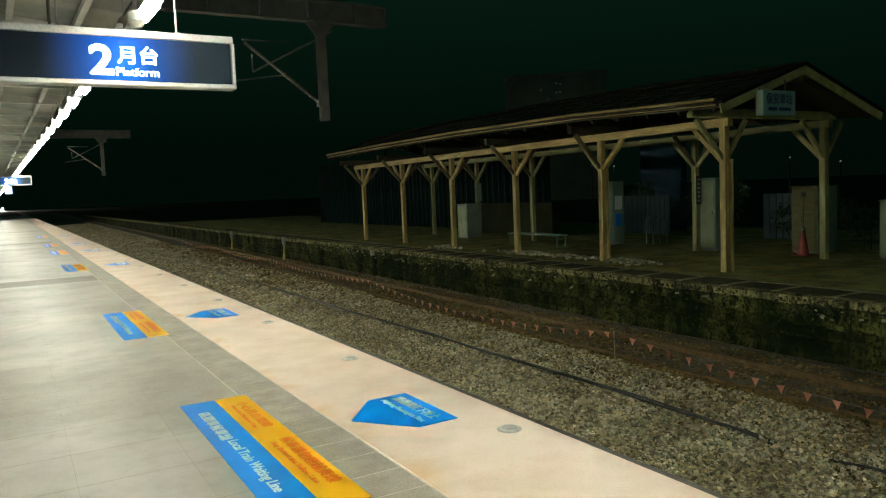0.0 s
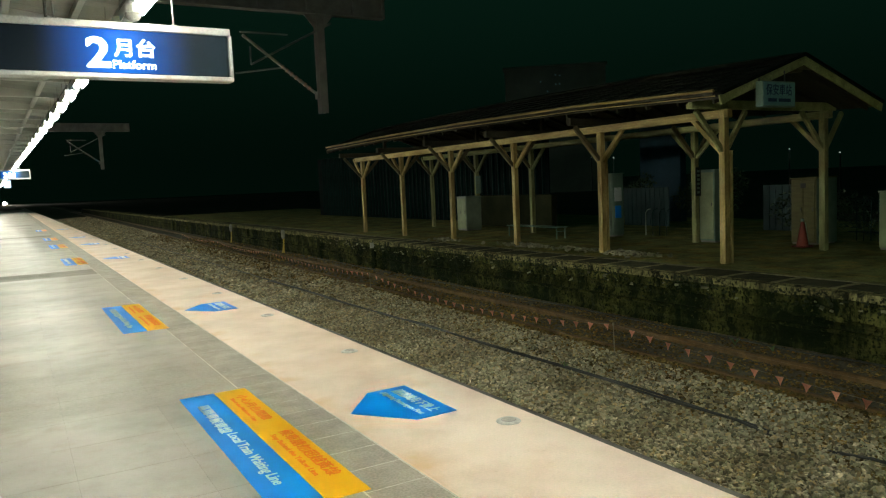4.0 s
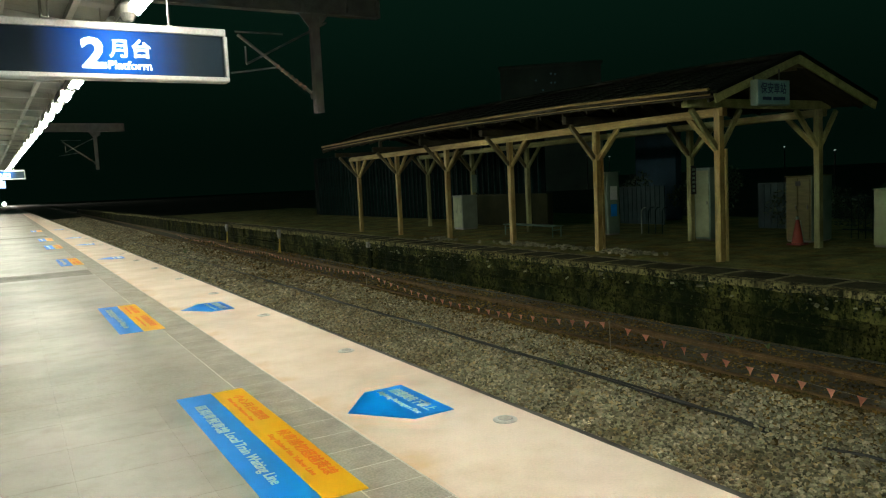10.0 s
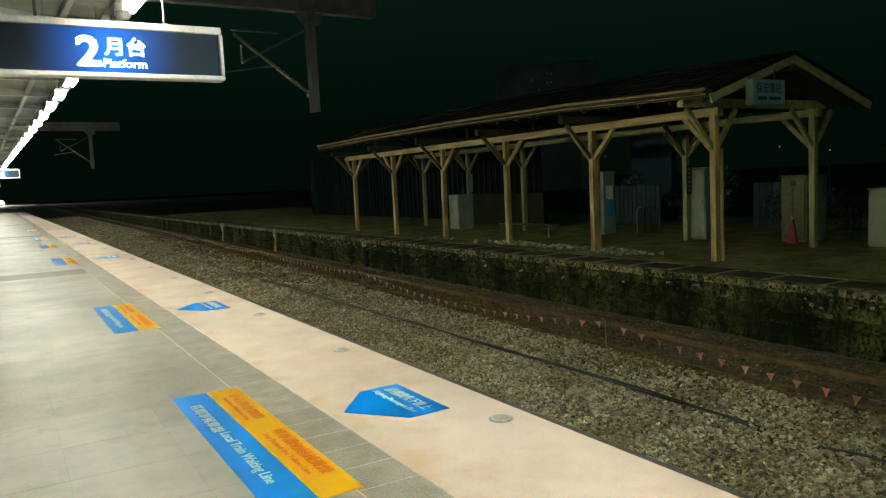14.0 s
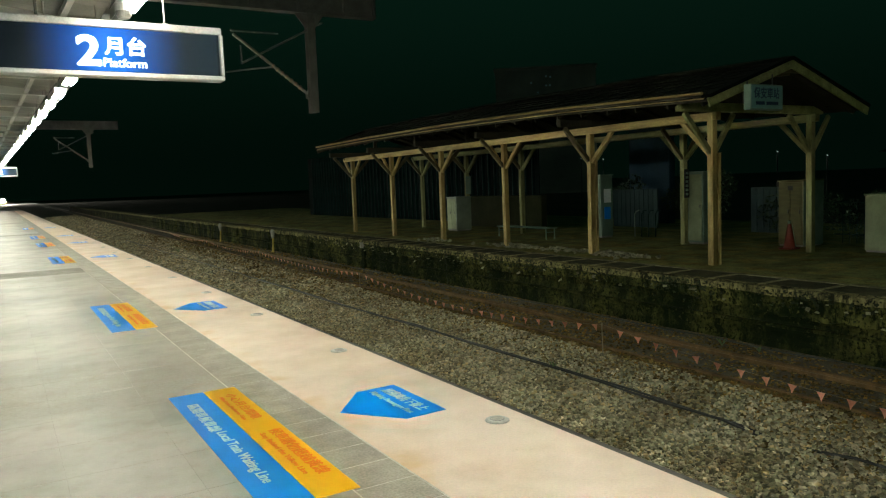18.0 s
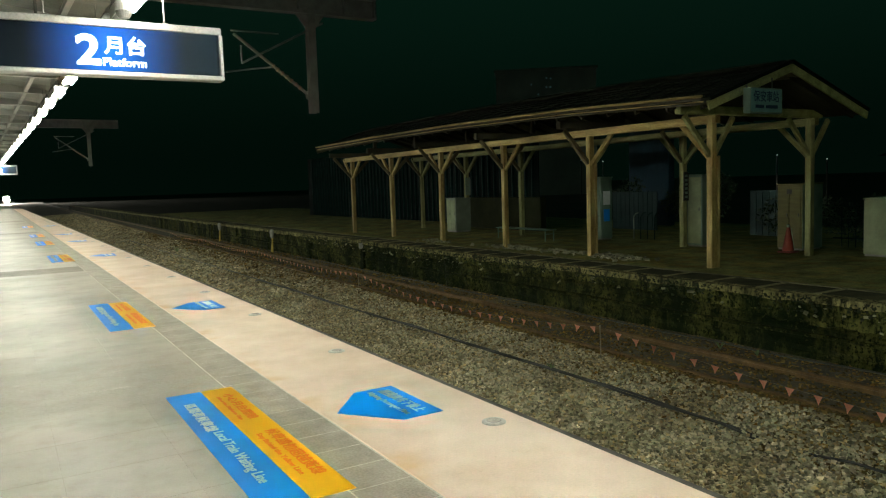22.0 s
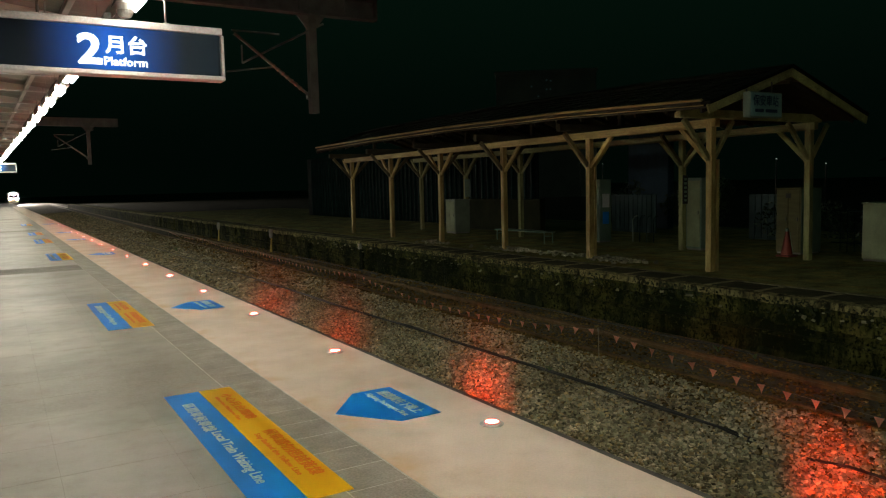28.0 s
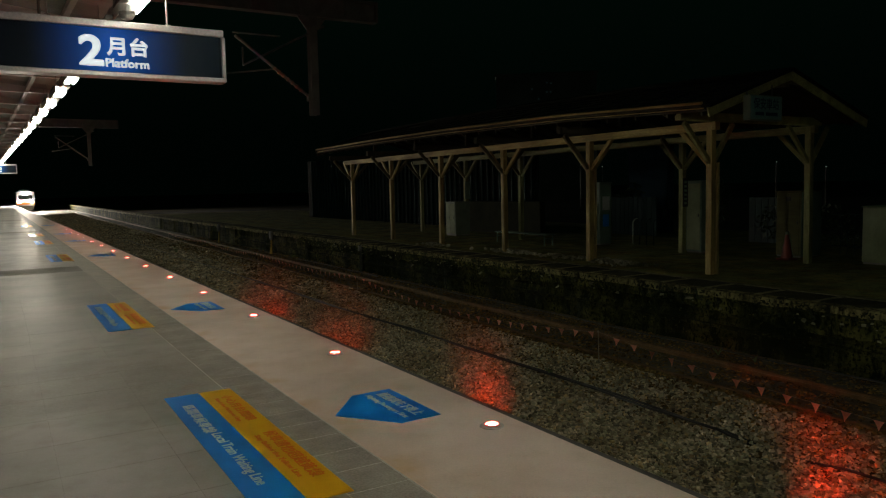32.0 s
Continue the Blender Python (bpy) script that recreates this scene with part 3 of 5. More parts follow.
c1, s1 = spread(72000, 5.0, 7.15, 1.2, 17, 0.017, 0.046, 1, 1.3, across=1.25)
c0, s0 = spread(18000, 4.85, 5.9, 1.5, 22, 0.02, 0.048, 8, 0.8)
c2, s2 = spread(17000, 4.7, 7.25, 17, 50, 0.05, 0.09, 2, power=1.3)
c4, s4 = spread(12000, 4.75, 7.25, 50, 120, 0.09, 0.15, 9, power=1.2)
c6, s6 = spread(15000, 2.9, 4.95, -10, 30, 0.03, 0.07, 19, 0.6)
c7, s7 = spread(9000, 4.9, 7.2, -8, 1.4, 0.04, 0.07, 20, 0.6)
tagged(scatter("ballast", "stone", np.concatenate([c0, c1, c2, c4, c6, c7]), np.concatenate([s0, s1, s2, s4, s6, s7]), 3), "loose grey crushed stone ballast beside the track", "ballast", kind="stuff")
c1, s1 = spread(9000, 7.2, 9.45, 1.0, 16, 0.02, 0.05, 4, 0.2)
c2, s2 = spread(3500, 7.2, 9.45, 16, 45, 0.04, 0.08, 5, 0.25, 1.3)
c3, s3 = spread(22000, 7.3, 6.0, 1.0, 24, 0.02, 0.052, 6, 0.75, across=1.9)
c5, s5 = spread(4000, 7.3, 6.5, 24, 60, 0.05, 0.09, 16, 0.45, across=1.5)
tagged(scatter("rusty_ballast", "rust_stone", np.concatenate([c1, c2, c3, c5]), np.concatenate([s1, s2, s3, s5]), 7), "rust-stained ballast between the old rails", "ballast", kind="stuff")


# ---- tracks ----
RAIL = [(-0.06, 0), (0.06, 0), (0.06, 0.012), (0.012, 0.026), (0.009, 0.10), (0.032, 0.112), (0.032, 0.138), (0.026, 0.145), (-0.026, 0.145), (-0.032, 0.138), (-0.032, 0.112), (-0.009, 0.10), (-0.012, 0.026), (-0.06, 0.012)]


def rail(name, x0, z, y0, y1, lean, mat, label):
    m = Matrix(((1, 0, 0, 0), (0, 0, 1, 0), (0, 1, 0, 0), (0, 0, 0, 1)))
    bm = prism(RAIL, y0, y1, m=m)
    ob = part(name, bm, mat)
    ob.matrix_basis = pose(x0, 0, z, 0, 0, -math.degrees(lean))
    return tagged(ob, label, "rail", "rails", "structure")


rail("old_rail", 7.33, -1.125, -12, 300, 0.02, "rust_rail", "rusty old rail beside the pennant string")
rail("old_rail", 8.40, -1.125, -12, 300, 0.02, "rust_rail", "rusty old rail beside the old platform wall")
rail("main_rail", 3.62, -1.32, -12, 500, 0, "shiny_rail", "worn running rail below the platform edge")
rail("main_rail", 4.69, -1.32, -12, 500, 0, "shiny_rail", "worn running rail below the platform edge")
wood = mesh_of(box(-1.05, 1.05, -0.11, 0.11, -0.12, 0.02, bevel=0.015), "sleeper", "sleeper")
conc = mesh_of(box(-1.0, 1.0, -0.13, 0.13, -0.15, 0.035, bevel=0.03), "sleeper", "c_sleeper")
for i in range(84):
    y = -10.68 + i * 0.62
    tagged(part("wooden_sleeper", wood, "", None, "", pose(7.87 + 0.02 * y, y, -1.122, 0, 0, random.uniform(-1.5, 1.5))), "dark half-buried wooden sleeper under rusty rails", "sleeper", "old track sleepers", "structure")
    tagged(part("concrete_sleeper", conc, "", None, "", pose(4.155, y + 0.2, -1.325)), "pale concrete sleeper half buried in ballast", "sleeper", "main track sleepers", "structure")

# two black cables lying on the ballast
for k, (dx, ya, yb) in enumerate(((0, 4.42, 21), (0.042, 4.3, 46), (0.02, -3, 4.0))):
    cu = bpy.data.curves.new("cable", "CURVE")
    cu.dimensions, cu.bevel_depth, cu.bevel_resolution = "3D", 0.015, 2
    n = int((yb - ya) / 0.45)
    sp = cu.splines.new("POLY")
    sp.points.add(n)
    for i in range(n + 1):
        y = ya + (yb - ya) * i / n
        x = 6.27 + dx + 0.09 * noise.noise((y * 0.3, k * 0.12, 0)) - 0.006 * max(0, y - 9)
        z = -1.052 + 0.02 * noise.noise((y * 0.9, 3, k)) - (0.06 if i in (0, n) else 0)
        sp.points[i].co = (x, y, z, 1)
    cu.materials.append(M["cable"])
    tagged(new("trackside_cable", cu), "black cable lying on grey ballast", "cable", "cables on the ballast")

cu = bpy.data.curves.new("cable", "CURVE")
cu.dimensions, cu.bevel_depth, cu.bevel_resolution = "3D", 0.013, 2
sp = cu.splines.new("POLY")
sp.points.add(60)
for i in range(61):
    y = 3 + i * 0.4
    sp.points[i].co = (9.28 + LEAN * y * 0.7 + 0.06 * noise.noise((y * 0.4, 5, 0)), y, -1.06 + 0.05 * noise.noise((y * 0.5, 1, 0)), 1)
cu.materials.append(M["cable"])
tagged(new("wall_foot_cable", cu), "black cable along the foot of the mossy wall", "cable")

# ---- the platform ----
bm = box(-3.9, EDGE - 0.5, -14, FAR, -1.45, -0.03)
platform = tagged(part("platform", bm, "concrete"), "long railway platform with pale coping and grey slabs", "platform", kind="structure")
bm = box(COPING_IN + 0.005, EDGE - 0.008, -14, FAR, -0.16, 0.0, bevel=0.006)
part("coping", bm, "coping", platform, "pale cream concrete coping")
part("edge_strip", box(EDGE - 0.006, EDGE + 0.06, -14, FAR, -0.13, -0.012, bevel=0.008), "rubber", platform, "dark rubber edge strip")
part("joint_line", box(COPING_IN - 0.005, COPING_IN + 0.004, -14, FAR, -0.05, -0.001), "grout", platform, "thin white joint")
part("joint_line", box(BAND_IN - 0.007, BAND_IN - 0.002, -14, FAR, -0.05, -0.0006), "grout", platform, "thin white joint")
part("slab_bed", box(-3.85, BAND_IN - 0.0075, -14, FAR, -0.04, -0.0011), "slab_joint", platform)
part("tile_bed", box(BAND_IN - 0.001, COPING_IN - 0.006, -14, FAR, -0.04, -0.001), "grout", platform)
tagged(part("platform_far_end", box(-3.9, EDGE, FAR, FAR + 60, -1.45, -0.05), "concrete"), "bare concrete end of the platform", "platform", kind="structure")


# ---- markings on the platform ----
def waiting_line(y0, y1):
    """Film on the slabs; its words run towards the viewer, their tops to the track."""
    ob = thing("waiting_line_sticker", pose(0.94, y1, 0.0035, 0, 0, -90), "blue and yellow waiting line sticker on grey platform", "floor sticker", "waiting line stickers")
    L = y1 - y0
    part("blue_film", box(0, L, 0, 0.25, -0.004, 0.0, bevel=0.001), "blue", ob, "blue film")
    part("yellow_film", box(0, L, 0.25, 0.485, -0.004, 0.0005, bevel=0.001), "yellow", ob, "yellow film")
    words("lettering", "區間車候車線", 0.085, L * 0.30, "white_print", ob, pose(L * 0.13, 0.062, 0.0015), 0.024)
    words("lettering", "Local Train Waiting Line", 0.088, L * 0.415, "white_print", ob, pose(L * 0.443, 0.07, 0.0015), 0.026)
    words("lettering", "小心月台間隙", 0.075, L * 0.30, "red_print", ob, pose(L * 0.085, 0.36, 0.002), 0.01)
    words("lettering", "Mind the Platform Gap", 0.036, L * 0.27, "red_print", ob, pose(L * 0.107, 0.30, 0.002), 0.01)
    words("lettering", "候車請勿超越黃線", 0.085, L * 0.373, "red_print", ob, pose(L * 0.508, 0.367, 0.002), 0.014)
    words("lettering", "Stay Behind the Yellow Line", 0.046, L * 0.337, "red_print", ob, pose(L * 0.525, 0.296, 0.002), 0.012)
    return ob


def arrow(y):
    ob = thing("arrow_sticker", pose(1.83, y, 0.003), "blue arrow sticker with white lettering on cream coping", "floor sticker", "arrow stickers")
    part("film", prism([(0, 0), (0.30, -0.385), (0.60, -0.375), (0.60, 0.385), (0.29, 0.375)], -0.003, 0.0005), "blue", ob)
    words("lettering", "請禮讓先下後上", 0.10, 0.60, "white_print", ob, pose(0.44, 0.30, 0.0015, 0, 0, -90), 0.022)
    words("lettering", "Alighting Passengers First", 0.06, 0.62, "white_print", ob, pose(0.345, 0.31, 0.0015, 0, 0, -90), 0.02)
    return ob


first = waiting_line(3.28, 5.6)
arrow_one = arrow(4.48)
for y in (9.93, 20.2, 27.4, 33.0, 43.5):
    copy_thing(first, pose(0.94, y + 1.16, 0.0035, 0, 0, -90))
    copy_thing(arrow_one, pose(1.83, y + 0.03, 0.003))


# ---- edge lights: each core turns its lit face up or down ----
def edge_light():
    ob = thing("platform_edge_light", pose(2.57, 3.71, 0), "round steel edge light set in cream coping", "edge light", "platform edge lights")
    part("ring", lathe([(0.078, 0.001), (0.076, 0.007), (0.062, 0.013), (0.049, 0.013), (0.0475, 0.002)], 28), "ring", ob, "bright steel ring")
    core = new("lamp_core", mesh_of(lathe([(0.043, -0.004), (0.0465, -0.003), (0.0465, 0.0), (0.0435, 0.0)], 24), "lamp_core", "steel"))
    core.parent = ob
    core.matrix_basis = pose(0, 0, 0.0103)
    part("rim", lathe([(0.0465, 0.0), (0.0465, 0.008), (0.040, 0.008), (0.040, 0.0)], 24, None, True), "alu", core, "steel rim")
    part("lens", lathe([(0.039, 0.0005), (0.037, 0.005), (0.025, 0.0068)], 24), "redlens", core, "red lens")
    part("cover", lathe([(0.02, -0.0065), (0.041, -0.0042)], 24), "lensgrey", core, "grey glass cover")
    return ob


def added_track_beam():
    """Added unseen hooded lamp under the coping's overhang, throwing red onto the track bed."""
    ob = thing("track_side_light", BEAM_AT(6.22), "added unseen hooded red lamp under the platform's coping", "signal lamp", "track side lamps")
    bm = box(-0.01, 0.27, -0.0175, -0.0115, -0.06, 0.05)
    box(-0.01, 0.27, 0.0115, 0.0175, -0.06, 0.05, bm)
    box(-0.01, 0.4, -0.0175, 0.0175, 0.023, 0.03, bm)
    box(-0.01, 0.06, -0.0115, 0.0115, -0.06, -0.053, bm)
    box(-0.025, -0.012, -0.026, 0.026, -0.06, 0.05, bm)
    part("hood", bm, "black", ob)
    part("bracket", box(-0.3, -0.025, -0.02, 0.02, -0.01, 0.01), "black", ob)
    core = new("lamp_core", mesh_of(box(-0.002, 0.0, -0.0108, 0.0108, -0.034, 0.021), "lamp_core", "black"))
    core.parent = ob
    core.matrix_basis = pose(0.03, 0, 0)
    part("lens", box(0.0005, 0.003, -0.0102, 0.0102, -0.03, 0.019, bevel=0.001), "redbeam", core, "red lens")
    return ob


AIM = {1.21: (34, 13), 3.71: (56, 10.5), 6.22: (66, 9), 8.74: (71, 7), -1.31: (51, 9.5)}      # added lamp: bearing, dip, each set to place its red patch


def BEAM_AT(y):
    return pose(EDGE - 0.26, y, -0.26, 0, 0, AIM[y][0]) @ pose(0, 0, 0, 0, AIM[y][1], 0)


LIGHTS = [edge_light()]
for k in range(-2, 22):
    if k:
        LIGHTS.append(copy_thing(LIGHTS[0], pose(2.57 - 0.004 * k, 3.71 + 2.52 * k, 0)))
BEAMS = [added_track_beam()]
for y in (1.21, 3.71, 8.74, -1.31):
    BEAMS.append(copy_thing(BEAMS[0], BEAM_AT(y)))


# ---- canopy over the platform ----
CAN_E, CAN_W = 1.14, -2.24
bm = bmesh.new()
n = 362
ys = [-8 + i * 0.35 for i in range(n)]
for side in (0, 1):
    for i, y in enumerate(ys):
        h = 0.03 if i % 2 else 0.0
        for x, z in ((CAN_E, 3.42), (-0.55, 3.62), (CAN_W, 3.42)):
            bm.verts.new((x, y, z + h + (0.05 if side else 0)))
bm.verts.ensure_lookup_table()
for side in (0, 1):
    o = side * n * 3
    for i in range(n - 1):
        for k in (0, 1):
            bm.faces.new((bm.verts[o + i * 3 + k], bm.verts[o + i * 3 + k + 1], bm.verts[o + i * 3 + 3 + k + 1], bm.verts[o + i * 3 + 3 + k]))
CAN = pose(0.17, 0, 0, 0, 0, 1.46)
canopy = thing("platform_canopy", CAN, "white steel platform canopy with ribbed roof deck", "canopy", kind="structure")
part("roof_deck", bm, "deck", canopy, "ribbed pale roof deck")
part("fascia", box(CAN_E, CAN_E + 0.04, -8, 118, 3.36, 3.5, bevel=0.01), "white_steel", canopy, "white edge fascia")
part("fascia", box(CAN_W - 0.04, CAN_W, -8, 118, 3.36, 3.5, bevel=0.01), "white_steel", canopy, "white edge fascia")
raft = bmesh.new()
for s in (1, -1):
    prism([(0.12, 3.36), (s * 1.66 - 0.0, 3.34), (s * 1.66, 3.40), (0.0, 3.6)] if s > 0 else [(0, 3.6), (-1.66, 3.40), (-1.66, 3.34), (-0.12, 3.36)], -0.05, 0.05, raft, Matrix(((1, 0, 0, -0.55), (0, 0, 1, 0), (0, 1, 0, 0), (0, 0, 0, 1))))
raft = mesh_of(raft, "rafter", "white_steel")
for i in range(63):
    part("rafter", raft, "", canopy, "", pose(0, -7 + i * 2.0, 0))
purlin = mesh_of(box(-0.03, 0.03, -8, 118, 0, 0.06), "purlin", "white_steel")
for x in (0.75, 0.15, -1.25, -1.85):
    part("purlin", purlin, "", canopy, "", pose(x, 0, 3.36 + 0.2 * (1 - abs(x + 0.55) / 1.93) - 0.06))
col = mesh_of(lathe([(0.24, 0), (0.24, 0.03), (0.13, 0.05), (0.13, 3.45)], 20), "column", "white_steel")
for i in range(18):
    part("column", col, "", canopy, "", pose(-0.55, -8 + i * 7.0, 0))


def luminaire():
    ob = thing("platform_luminaire", CAN @ pose(1.0, 6.25, 3.06), "white twin-tube lamp glowing under the canopy edge", "lamp", "platform lamps")
    bm = prism([(-0.1, 0.0), (0.1, 0.0), (0.07, 0.07), (-0.07, 0.07)], -0.5, 0.5, m=Matrix(((1, 0, 0, 0), (0, 0, 1, 0), (0, 1, 0, 0), (0, 0, 0, 1))))
    part("housing", bm, "galv", ob, "grey lamp housing")
    # added one-sided shield; holds lamp light off the slabs and roof deck
    part("skirt", box(-0.098, -0.09, -0.5, 0.5, -0.085, 0.004), "white_steel", ob, "added white shield on the platform side")
    part("diffuser", box(-0.06, 0.005, -0.26, 0.26, -0.075, -0.003, bevel=0.012), "lamp", ob, "glowing diffuser")
    part("diffuser", box(0.03, 0.06, -0.26, 0.26, -0.075, -0.003, bevel=0.012), "lamp", ob, "glowing diffuser")
    for y in (-0.45, 0.45):
        part("hanger", tube((0, y, 0.07), (0, y, 0.36), 0.004, sides=6), "steel", ob)
    return ob


lum = luminaire()
for k in range(-5, 74):
    if k:
        copy_thing(lum, CAN @ pose(1.0, 6.25 + 1.5 * k, 3.06))


# ---- hanging platform sign ----
def hanging_sign(x1, y, z0, z1, width):
    h = z1 - z0
    ob = thing("hanging_platform_sign", pose(x1, y, z0), "black hanging platform sign with lit white lettering", "sign", "hanging platform signs")
    part("panel", box(-width + 0.02, -0.02, -0.05, 0.05, 0.03, h - 0.05), "black_panel", ob, "black panel")
    # this face glows only to paint the letters' blue halo
    part("backlight", box(0.83 - width, 0.78, -0.004, 0.0, -h / 2 + 0.04, h / 2 - 0.058), "backlit", ob, "dark panel with a painted blue letter halo", pose(-0.82, -0.051, h / 2))
    fr = box(-width, 0, -0.07, 0.07, h - 0.055, h, None, 0.006)
    part("frame_top", fr, "alu", ob, "pale metal frame")
    part("frame_bottom", box(-width, 0.01, -0.07, 0.07, 0, 0.035, bevel=0.006), "alu", ob, "pale metal frame")
    part("frame_side", box(-0.016, 0.01, -0.068, 0.068, 0.036, h - 0.056, bevel=0.004), "alu", ob, "pale metal frame")
    part("frame_side", box(-width, -width + 0.02, -0.068, 0.068, 0.036, h - 0.056, bevel=0.004), "alu", ob, "pale metal frame")
    stand = pose(0, -0.058, 0, 90)
    words("lettering", "2", h * 0.545, 0.165, "letters", ob, Matrix.Translation((-1.044, 0, h * 0.18)) @ stand, 0.03, 0.003, "lit white figure")
    words("lettering", "月台", h * 0.335, 0.288, "letters", ob, Matrix.Translation((-0.856, 0, h * 0.385)) @ stand, 0.022, 0.003, "lit white characters")
    words("lettering", "Platform", h * 0.15, 0.30, "letters", ob, Matrix.Translation((-0.868, 0, h * 0.175)) @ stand, 0.016, 0.003, "lit white word")
    for x in (-0.41, -1.23, -width + 0.5):
        part("hanger", tube((x, 0, h), (x, 0, 3.5 - z0), 0.007), "steel", ob, "steel hanging rod")
        if x == -1.23:
            part("conduit", tube((x - 0.045, 0.04, h), (x - 0.045, 0.04, 3.5 - z0), 0.011), "galv", ob, "dark conduit")
        part("hanger_foot", box(x - 0.02, x + 0.02, -0.03, 0.03, h, h + 0.014), "steel", ob)
    return ob


hanging_sign(1.588, 6.0, 2.382, 2.79, 2.9)
hanging_sign(0.80, 38.0, 2.55, 2.96, 2.4)
hang = thing("small_display", pose(-0.12, 37.6, 2.18), "small blue-lit display hanging under the far sign", "display")
part("case", box(-0.14, 0.14, 0.0, 0.06, -0.01, 0.31, bevel=0.01), "alu", hang)
part("screen", box(-0.125, 0.125, -0.006, 0.0, 0.01, 0.29), "bluelit", hang, "blue-white screen")
part("stem", tube((0, 0.03, 0.31), (0, 0.03, 0.38), 0.012), "steel", hang)
dome = thing("dome_camera", pose(0.91, 6.12, 2.90), "white dome camera under the canopy edge", "camera")
part("base", lathe([(0.065, 0.0), (0.068, 0.05), (0.05, 0.075), (0.018, 0.09), (0.018, 0.5)], 18), "white_steel", dome)
part("dome", lathe([(0.015, -0.06), (0.04, -0.05), (0.056, -0.025), (0.06, 0.0)], 18), "steel", dome, "shiny dome")

# ---- overhead line portals ----
def portal(x, y):
    ob = thing("catenary_portal", pose(x, y, 0), "grey steel overhead line portal with drop post", "portal", "overhead line portals")
    bm = box(-11.2, 1.6, -0.12, 0.12, 5.42, 5.48)
    box(-11.2, 1.6, -0.12, 0.12, 5.84, 5.90, bm)
    box(-11.2, 1.6, -0.02, 0.02, 5.47, 5.85, bm)
    box(1.56, 1.62, -0.12, 0.12, 5.42, 5.90, bm)
    for k in range(5):
        box(-3.6 + k * 1.1, -3.56 + k * 1.1, -0.12, 0.12, 5.47, 5.85, bm)
    part("beam", bm, "galv", ob)
    part("mast", box(-11.2, -10.9, -0.15, 0.15, -1.45, 5.42, bevel=0.01), "galv", ob)
    bm = box(-0.09, 0.09, -0.1, -0.085, 3.22, 5.42)
    box(-0.09, 0.09, 0.085, 0.1, 3.22, 5.42, bm)
    box(-0.012, 0.012, -0.086, 0.086, 3.22, 5.42, bm)
    part("drop_post", bm, "galv", ob)
    part("gusset", prism([(-0.35, 5.42), (0.35, 5.42), (0.1, 5.1), (-0.1, 5.1)], -0.015, 0.015, m=Matrix(((1, 0, 0, 0), (0, 0, 1, 0), (0, 1, 0, 0), (0, 0, 0, 1)))), "galv", ob)
    arm = part("cantilever", tube((-0.1, 0, 3.62), (-1.75, 0, 4.87), 0.035), "galv", ob)
    bm = bmesh.new()
    for k in range(7):
        f = 0.12 + k * 0.06
        tube((-0.1 - 1.65 * f, 0, 3.62 + 1.25 * f), (-0.1 - 1.65 * (f + 0.02), 0, 3.62 + 1.25 * (f + 0.02)), 0.055, bm, 0.045)
    part("insulator", bm, "porcelain", arm, "ribbed insulator")
    part("clamp", box(-0.16, -0.08, -0.07, 0.07, 3.54, 3.7, bevel=0.01), "galv", arm)
    part("stay", tube((0.3, 0, 5.25), (-1.6, 0, 4.25), 0.022), "galv", ob)
    part("stay", tube((-0.75, 0, 4.93), (-1.8, 0, 4.93), 0.018), "galv", ob)
    part("stay", tube((-1.6, 0, 4.63), (-1.6, 0, 4.25), 0.018), "galv", ob)
    part("steady_arm", tube((-0.85, 0, 4.22), (-1.95, 0, 4.05), 0.018), "galv", ob)
    return ob


pt = portal(6.3, 16.0)
copy_thing(pt, pose(4.75, 47.5, 0))
# ---- old platform ----
OLD = pose(OLD_FACE, 0, 0, 0, 0, -math.degrees(LEAN) * 0.7)
bm = box(0.12, 12.5, -30, 66, -1.45, OLD_Z - 0.02)
old = tagged(part("old_platform", bm, "oldtop", None, "", OLD), "old low station platform of worn dark earth and stone", "platform", kind="structure")
tagged(part("yard", box(12.5, 75, -30, 66, -1.45, OLD_Z - 0.03), "soil", None, "", OLD), "dark bare yard behind the old platform", "ground", kind="structure")
tagged(part("platform_ramp", prism([(66, -1.45), (84, -1.45), (66, OLD_Z - 0.04)], 0.12, 75, m=Matrix(((0, 0, 1, 0), (1, 0, 0, 0), (0, 1, 0, 0), (0, 0, 0, 1)))), "soil", None, "", OLD), "dark overgrown end of the old platform", "ground", kind="structure")
bm = bmesh.new()
ny, nz = 480, 14
grid = []
for i in range(ny + 1):
    y = -6 + 66 * i / 420 if i <= 420 else 60 + (i - 420) * 1.65
    col_ = []
    for k in range(nz + 1):
        z = -1.4 + (OLD_Z + 1.4 - 0.10) * k / nz
        d = 0.05 * noise.noise((y * 1.7, z * 2.4, 1)) + 0.025 * noise.noise((y * 5, z * 6, 4)) - (0.03 if k % 5 == 0 else 0)
        pil = 0.07 if (y % 5.2) < 0.45 else 0.0
        col_.append(bm.verts.new((0.06 - d - pil - 0.03 * (nz - k) / nz, y, z)))
    grid.append(col_)
for a, b in zip(grid, grid[1:]):
    for k in range(nz):
        bm.faces.new((a[k], b[k], b[k + 1], a[k + 1]))
part("retaining_wall", bm, "oldwall", old, "stained mossy stone retaining wall")
